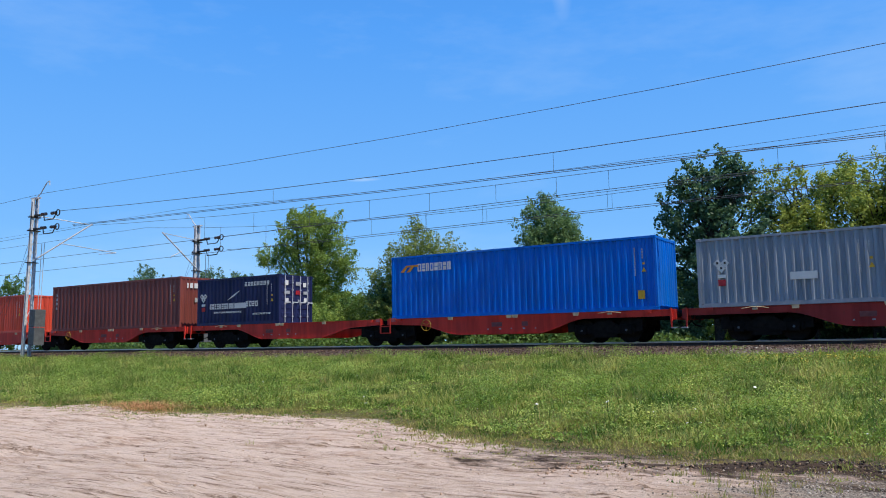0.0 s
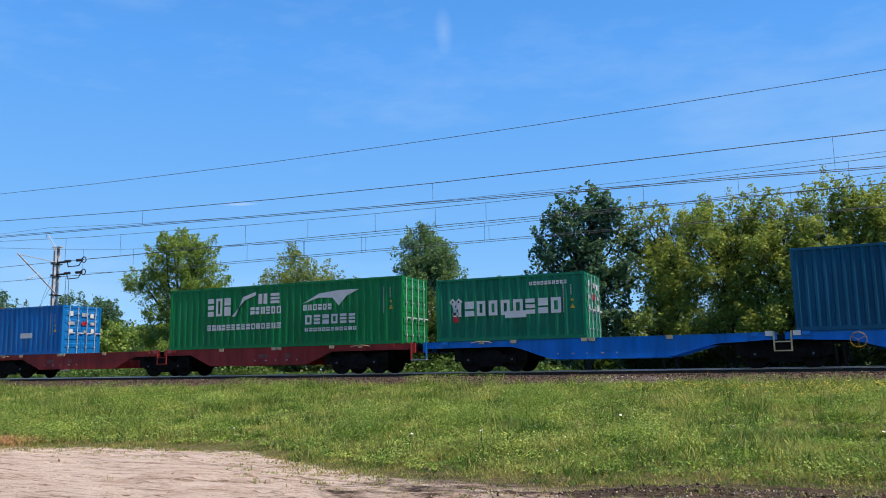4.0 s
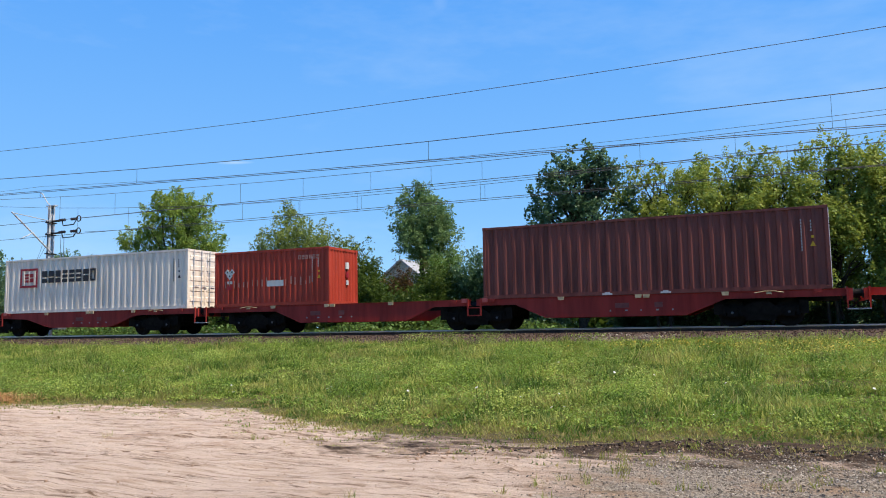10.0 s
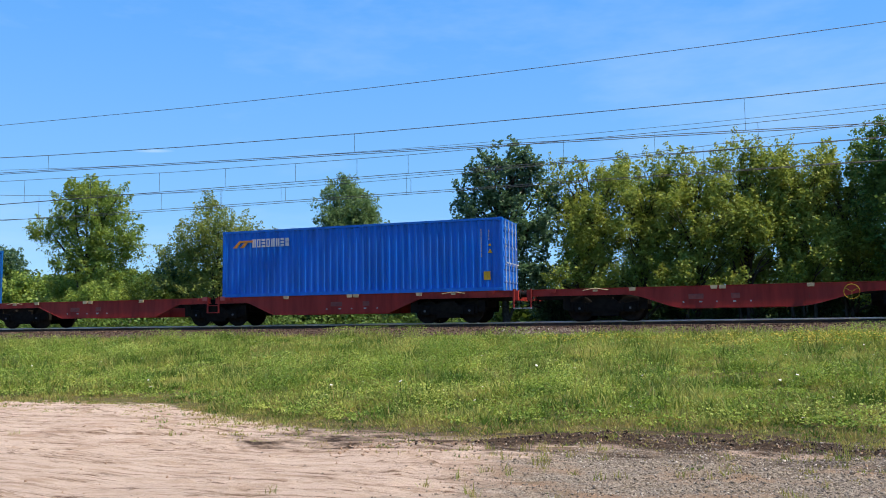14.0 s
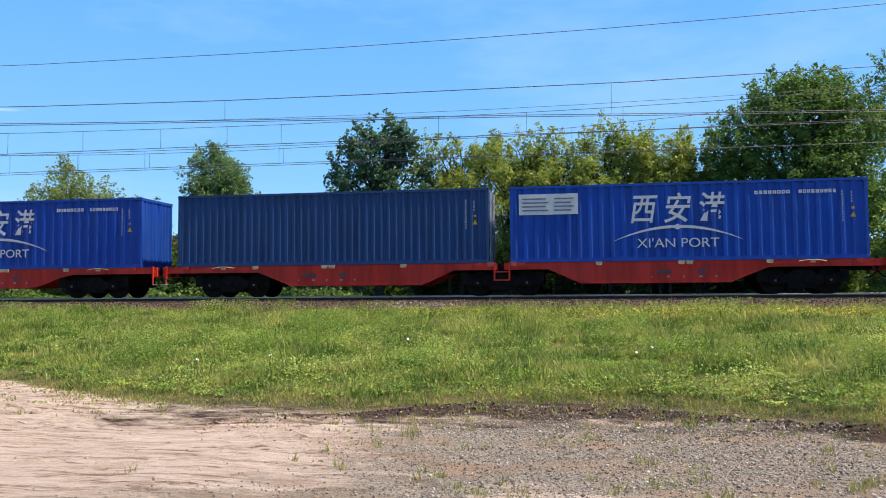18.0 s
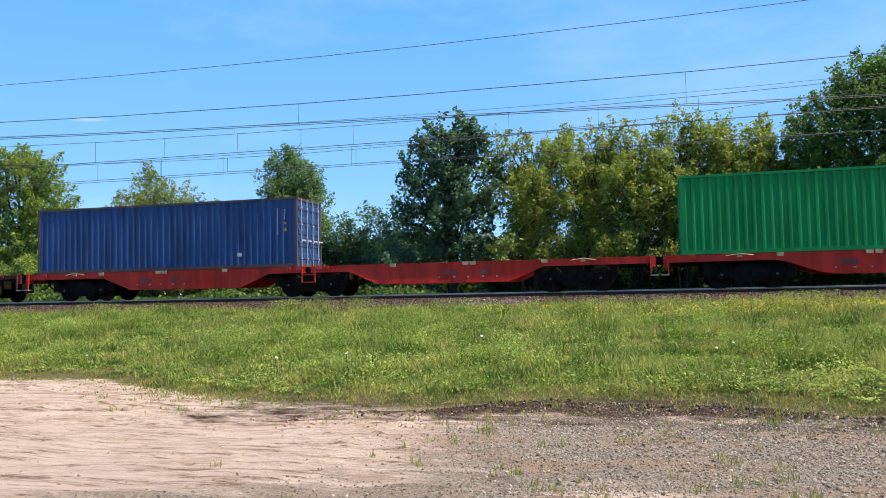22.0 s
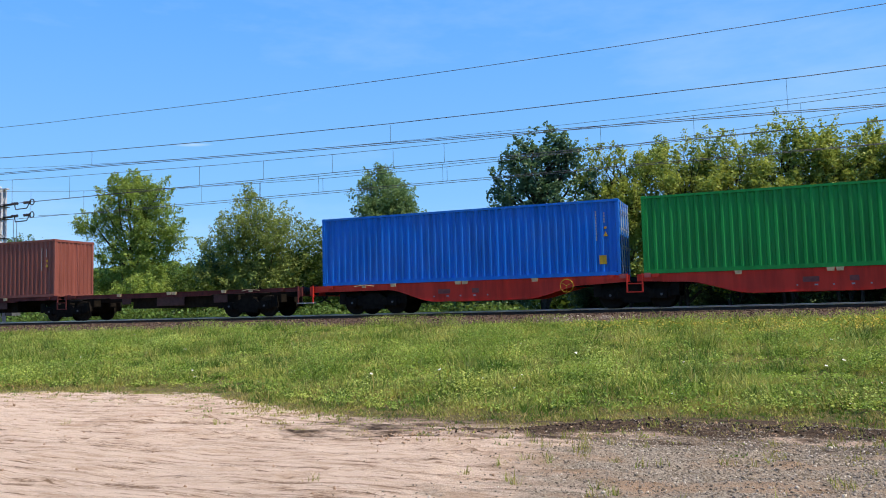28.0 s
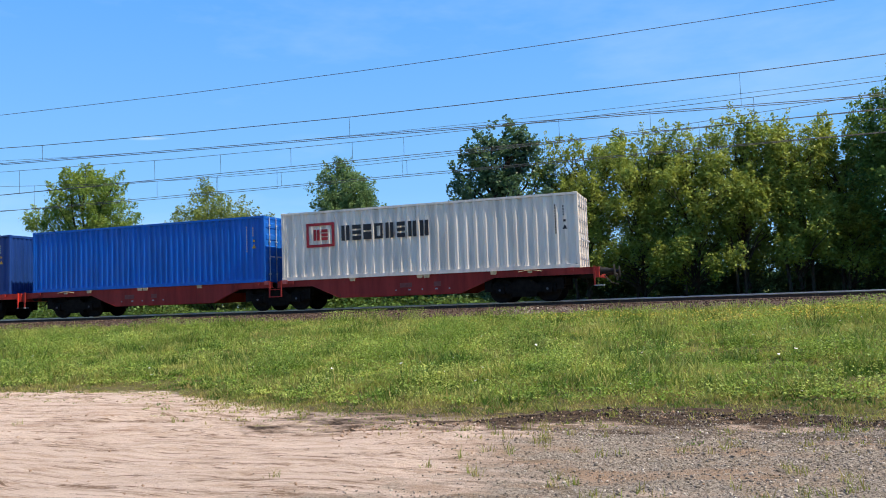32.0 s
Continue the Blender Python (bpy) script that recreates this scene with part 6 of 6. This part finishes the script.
def bogie_mesh():
    if not BOGIE:
        s = Shape()
        for y in (-1.0, 1.0):
            s.prism_y([(-1.25, 0.52), (-0.62, 0.34), (0.62, 0.34), (1.25, 0.52), (1.25, 0.72), (0.6, 0.62), (0.32, 0.8), (-0.32, 0.8), (-0.6, 0.62), (-1.25, 0.72)], y - 0.07, y + 0.07)
            for x in (-0.9, 0.9):
                s.box(x - 0.17, x + 0.17, y - 0.12, y + 0.12, 0.33, 0.62)
                for q in (-0.26, 0.26):
                    s.tube([(x + q, y, 0.36), (x + q, y, 0.66)], 0.085, 8)
        s.box(-0.28, 0.28, -1.0, 1.0, 0.5, 0.86)
        for x in (-1.28, 1.22):
            s.box(x, x + 0.06, -0.95, 0.95, 0.5, 0.6)
        for y in (-1.02, 1.02):
            s.box(-0.5, 0.5, y - 0.03, y + 0.03, 0.2, 0.42)
            s.box(-1.5, -1.22, y - 0.05, y + 0.05, 0.42, 0.86)
            s.box(1.22, 1.5, y - 0.05, y + 0.05, 0.42, 0.86)
        s.box(-1.5, 1.5, -0.7, 0.7, 0.6, 0.95)
        for x in (-0.38, 0.38):
            for y in (-0.75, 0.75):
                s.box(x - 0.05, x + 0.05, y - 0.08, y + 0.08, 0.25, 0.6)
        BOGIE.append(s.mesh("bogie", M_BOGIE))
        w = Shape()
        w.tube([(0, -0.95, 0), (0, 0.95, 0)], 0.08, 10)
        for y in (-0.75, 0.75):
            d = 1 if y > 0 else -1
            w.tube([(0, y - d * 0.06, 0), (0, y - d * 0.055, 0), (0, y - d * 0.025, 0), (0, y - d * 0.02, 0), (0, y + d * 0.06, 0), (0, y + d * 0.07, 0)], [0.40, 0.48, 0.48, WHEEL_R, WHEEL_R - 0.005, 0.40], 28)
            w.tube([(0, y + d * 0.05, 0), (0, y + d * 0.13, 0)], 0.14, 12)
            for q in range(4):
                a = math.pi / 2 * q + 0.4
                w.box(math.cos(a) * 0.27 - 0.03, math.cos(a) * 0.27 + 0.03, y + d * 0.07 - 0.012, y + d * 0.07 + 0.012, math.sin(a) * 0.27 - 0.03, math.sin(a) * 0.27 + 0.03)
        WHEELSET.append(w.mesh("wheelset", M_WHEEL))
    return BOGIE[0]


def build_wagon(kind, colour, ring_second):
    """An articulated flat wagon of two sections on three bogies; x = 0 at the first container's outer end."""
    mat = FRAME_PAINT[colour]
    label = {"red": "bright red", "dull": "dull dark-red", "blue": "blue", "black": "soot-brown"}[colour] + " articulated container wagon on three bogies"
    w = thing("container_wagon", label, "wagon", "wagons of the train")
    second = 13.04
    for sec in (0, 1):
        ox = sec * second
        a0, a1 = -0.55, LEN + 0.30
        for y, face in ((-1.16, -1), (1.16, 1)):
            sb = side_beam(kind, sec == 1, a0, a1, y, face)
            beam = part("side_beam", sb, mat, w)
            beam.location = (ox, 0, 0)
            if face < 0:
                # stiffening plates, stencils and lashing brackets on the outer face
                for x, wd in ((5.1, 0.5), (6.5, 0.28)) if kind != "flat" else ():
                    part("stencil_panel", Shape().box(x, x + wd, y - 0.012, y - 0.001, BEAM_TOP - 0.44, BEAM_TOP - 0.26), M_STENCIL if colour != "blue" else mat, beam, "faded stencilled panel")
                s = Shape()
                for q in range(5):
                    s.box(4.9 + q * 0.55, 4.9 + q * 0.55 + (0.1 if q % 2 else 0.05), y - 0.012, y - 0.001, BEAM_TOP - 0.56, BEAM_TOP - 0.51)
                if kind != "flat":
                    pieces("stencil_mark", s, M_PALE, beam, "small white stencil mark")
        cross = Shape()
        for x in np.arange(0.2, LEN, 1.3):
            cross.box(x - 0.05, x + 0.05, -1.13, 1.13, BEAM_TOP - 0.16, BEAM_TOP - 0.01)
        cross.box(-0.4, LEN + 0.3, -0.3, 0.3, BEAM_TOP - 0.34, BEAM_TOP - 0.02)
        u = part("underframe", cross, M_BOGIE, w)
        u.location = (ox, 0, 0)
        if kind == "flat":
            for x, wd, dp in ((3.2, 0.5, 0.3), (5.2, 1.5, 0.42), (8.3, 0.7, 0.34)):
                plate = part("side_plate", Shape().chamfer(x, x + wd, -1.13, -1.09, BEAM_TOP - 0.17 - dp, BEAM_TOP - 0.17, 0.01), M_BROWN_PLATE, w, "dull brown plate under the side beam")
                plate.location = (ox, 0, 0)
            tank = Shape().box(3.6, 9.4, -0.85, 0.85, 0.5, BEAM_TOP - 0.2)
            part("brake_gear", tank, M_BOGIE, w, "black brake gear and pipes").location = (ox, 0, 0)
        for x, pair in ((0.35, 0), (3.2 if sec == 0 else 8.9, 0), (5.95, 1), (9.0 if sec == 0 else 3.1, 0), (11.8, 0)):
            s = Shape()
            for q in ((0, 0.28) if pair else (0,)):
                s.prism_y([(x + q - 0.1, BEAM_TOP - 0.1), (x + q + 0.1, BEAM_TOP - 0.1), (x + q + 0.12, BEAM_TOP + 0.025), (x + q - 0.12, BEAM_TOP + 0.025)], -1.24, -1.19)
            br = part("spigot_bracket", s, M_CREAM if pair or abs(x - 6) < 4 else mat, w, "pale yellow container bracket" if pair else "")
            br.location = (ox, 0, 0)
        # hinged lever over the end bogie
        x = 1.9 if sec == 0 else LEN - 1.9
        s = Shape().tube([(x - 0.45, -1.23, BEAM_TOP - 0.05), (x - 0.12, -1.25, BEAM_TOP + 0.0), (x + 0.12, -1.25, BEAM_TOP + 0.0), (x + 0.45, -1.23, BEAM_TOP - 0.05)], 0.014, 5)
        s.box(x - 0.08, x + 0.08, -1.26, -1.2, BEAM_TOP - 0.1, BEAM_TOP - 0.03)
        lv = part("uncoupling_lever", s, M_CREAM, w, "cream-painted lever")
        lv.location = (ox, 0, 0)
    # end beams with buffers, hooks and steps
    for x, d in ((-0.62, -1), (second + LEN + 0.62, 1)):
        part("headstock", Shape().box(min(x, x - d * 0.12), max(x, x - d * 0.12), -1.2, 1.2, BEAM_TOP - 0.36, BEAM_TOP + 0.02), mat, w)
        for y in (-0.88, 0.88):
            s = Shape().tube([(x, y, 1.04), (x + d * 0.05, y, 1.04), (x + d * 0.05, y, 1.04), (x + d * 0.3, y, 1.04), (x + d * 0.3, y, 1.04), (x + d * 0.50, y, 1.04), (x + d * 0.50, y, 1.04), (x + d * 0.53, y, 1.04)], [0.17, 0.17, 0.12, 0.12, 0.08, 0.08, 0.22, 0.22], 14)
            part("buffer", s, M_DARK, w, "dark steel buffer")
        part("coupling_hook", Shape().tube([(x, 0, 1.0), (x + d * 0.3, 0, 1.02), (x + d * 0.52, 0, 0.9), (x + d * 0.5, 0, 0.7)], 0.045, 6), M_DARK, w)
        part("brake_hose", Shape().tube([(x, 0.35, 0.9), (x + d * 0.25, 0.36, 0.62), (x + d * 0.52, 0.3, 0.55)], 0.03, 6), M_DARK, w)
        part("end_post", Shape().box(x - d * 0.16 - 0.03, x - d * 0.16 + 0.03, -1.26, -1.2, BEAM_TOP - 0.42, BEAM_TOP + 0.06), mat, w)
        part("shunter_step", Shape().box(x - 0.18, x + 0.18, -1.27, -1.02, 0.5, 0.54), M_PALE, w, "pale step plate")
        part("step_hanger", Shape().box(x - d * 0.16 - 0.02, x - d * 0.16 + 0.02, -1.26, -1.22, 0.54, BEAM_TOP - 0.42), mat, w)
    # step frame at the joint
    j = LEN + 0.42
    s = Shape()
    for x in (j - 0.22, j + 0.32):
        s.box(x - 0.025, x + 0.025, -1.24, -1.19, 0.55, BEAM_TOP + 0.06)
    for z in (0.55, 0.85):
        s.box(j - 0.22, j + 0.32, -1.24, -1.19, z, z + 0.04)
    part("step_frame", s, M_YSTEP if colour == "blue" else mat, w)
    part("joint_pivot", Shape().box(j - 0.4, j + 0.4, -0.35, 0.35, BEAM_TOP - 0.3, BEAM_TOP - 0.05), M_DARK, w)
    for x in (j - 0.36, j + 0.5):
        part("joint_plate", Shape().box(x - 0.12, x + 0.12, -1.225, -1.195, BEAM_TOP - 0.1, BEAM_TOP + 0.06), M_JOINT if colour in ("red", "dull") else (mat if colour == "black" else M_WHITE), w)
    # hand-brake wheel
    x = j + 2.3 if ring_second else j - 2.4
    hw = Shape().ring((x, -1.25, BEAM_TOP - 0.3), 0.24, 0.011)
    for q in range(3):
        a = 2 * math.pi * q / 3 + 0.5
        hw.tube([(x, -1.25, BEAM_TOP - 0.3), (x + 0.24 * math.cos(a), -1.25, BEAM_TOP - 0.3 + 0.24 * math.sin(a))], 0.007, 5)
    if colour != "black" and kind != "angled":
        part("brake_handwheel", hw, M_YELLOW, w, "yellow hand-brake wheel")
    bogie_mesh()
    for x in (2.2, j + 0.05, second + LEN - 2.2):
        build_bogie(w, x)
    return w


M_BROWN_PLATE = plain("brown_plate", (92, 58, 52), 0.85)
M_STENCIL = plain("stencil_grey", (140, 74, 70), 0.7)
M_JOINT = plain("pale_red_plate", (206, 96, 92), 0.6)
M_YSTEP = plain("pale_yellow_step", (210, 196, 150), 0.6)

WAGONS = [
    # place, beam, paint, hand wheel on the second section
    (-61.2, "curved", "red", 1), (-34.55, "curved", "red", 1), (-7.85, "curved", "dull", 0), (18.94, "angled", "dull", 1), (45.76, "curved", "blue", 1),
    (72.40, "curved", "red", 0), (99.00, "curved", "dull", 0), (125.80, "angled", "dull", 1), (152.6, "curved", "red", 0), (179.4, "angled", "dull", 0),
    (206.2, "curved", "dull", 0), (232.86, "curved", "red", 0), (259.57, "angled", "red", 1), (286.20, "flat", "black", 0), (312.95, "angled", "red", 1),
    (339.69, "curved", "red", 1), (366.18, "curved", "red", 0), (392.83, "flat", "black", 1), (419.69, "curved", "red", 0), (446.19, "curved", "red", 1), (472.74, "angled", "dull", 1),
]


def build_train():
    for u, kind, colour, ring in WAGONS:
        w = build_wagon(kind, colour, ring)
        MOVERS.append((w, u, TRACK_Y, RAIL_Z))
    for k, row in enumerate(CONTAINERS):
        build_container(k, row)


build_house()
build_trees()
build_train()
build_grass()
build_stalks()
build_weeds()
build_blooms()
build_stones()


# ---- what moves ----
def motions():
    for ob, x, y, z in MOVERS:
        walk(ob, [(t, pose(x - s, y, z)) for t, s in RUN])
    ts, ss = [t for t, s in RUN], [s for t, s in RUN]
    for k, dx in enumerate((-0.9, 0.9)):
        rows = []
        for f in range(0, 32 * FPS + 1):
            t = f / FPS
            turn = -math.degrees(float(np.interp(t, ts, ss)) / WHEEL_R)
            rows.append((t, pose(dx, 0, WHEEL_R, 0, turn, 0)))
        walk(WHEELS[k][0], rows)
        first = WHEELS[k][0].animation_data
        for w in WHEELS[k][1:]:
            w.rotation_mode = "QUATERNION"
            data = w.animation_data_create()
            data.action = first.action
            data.action_slot = first.action_slot


motions()
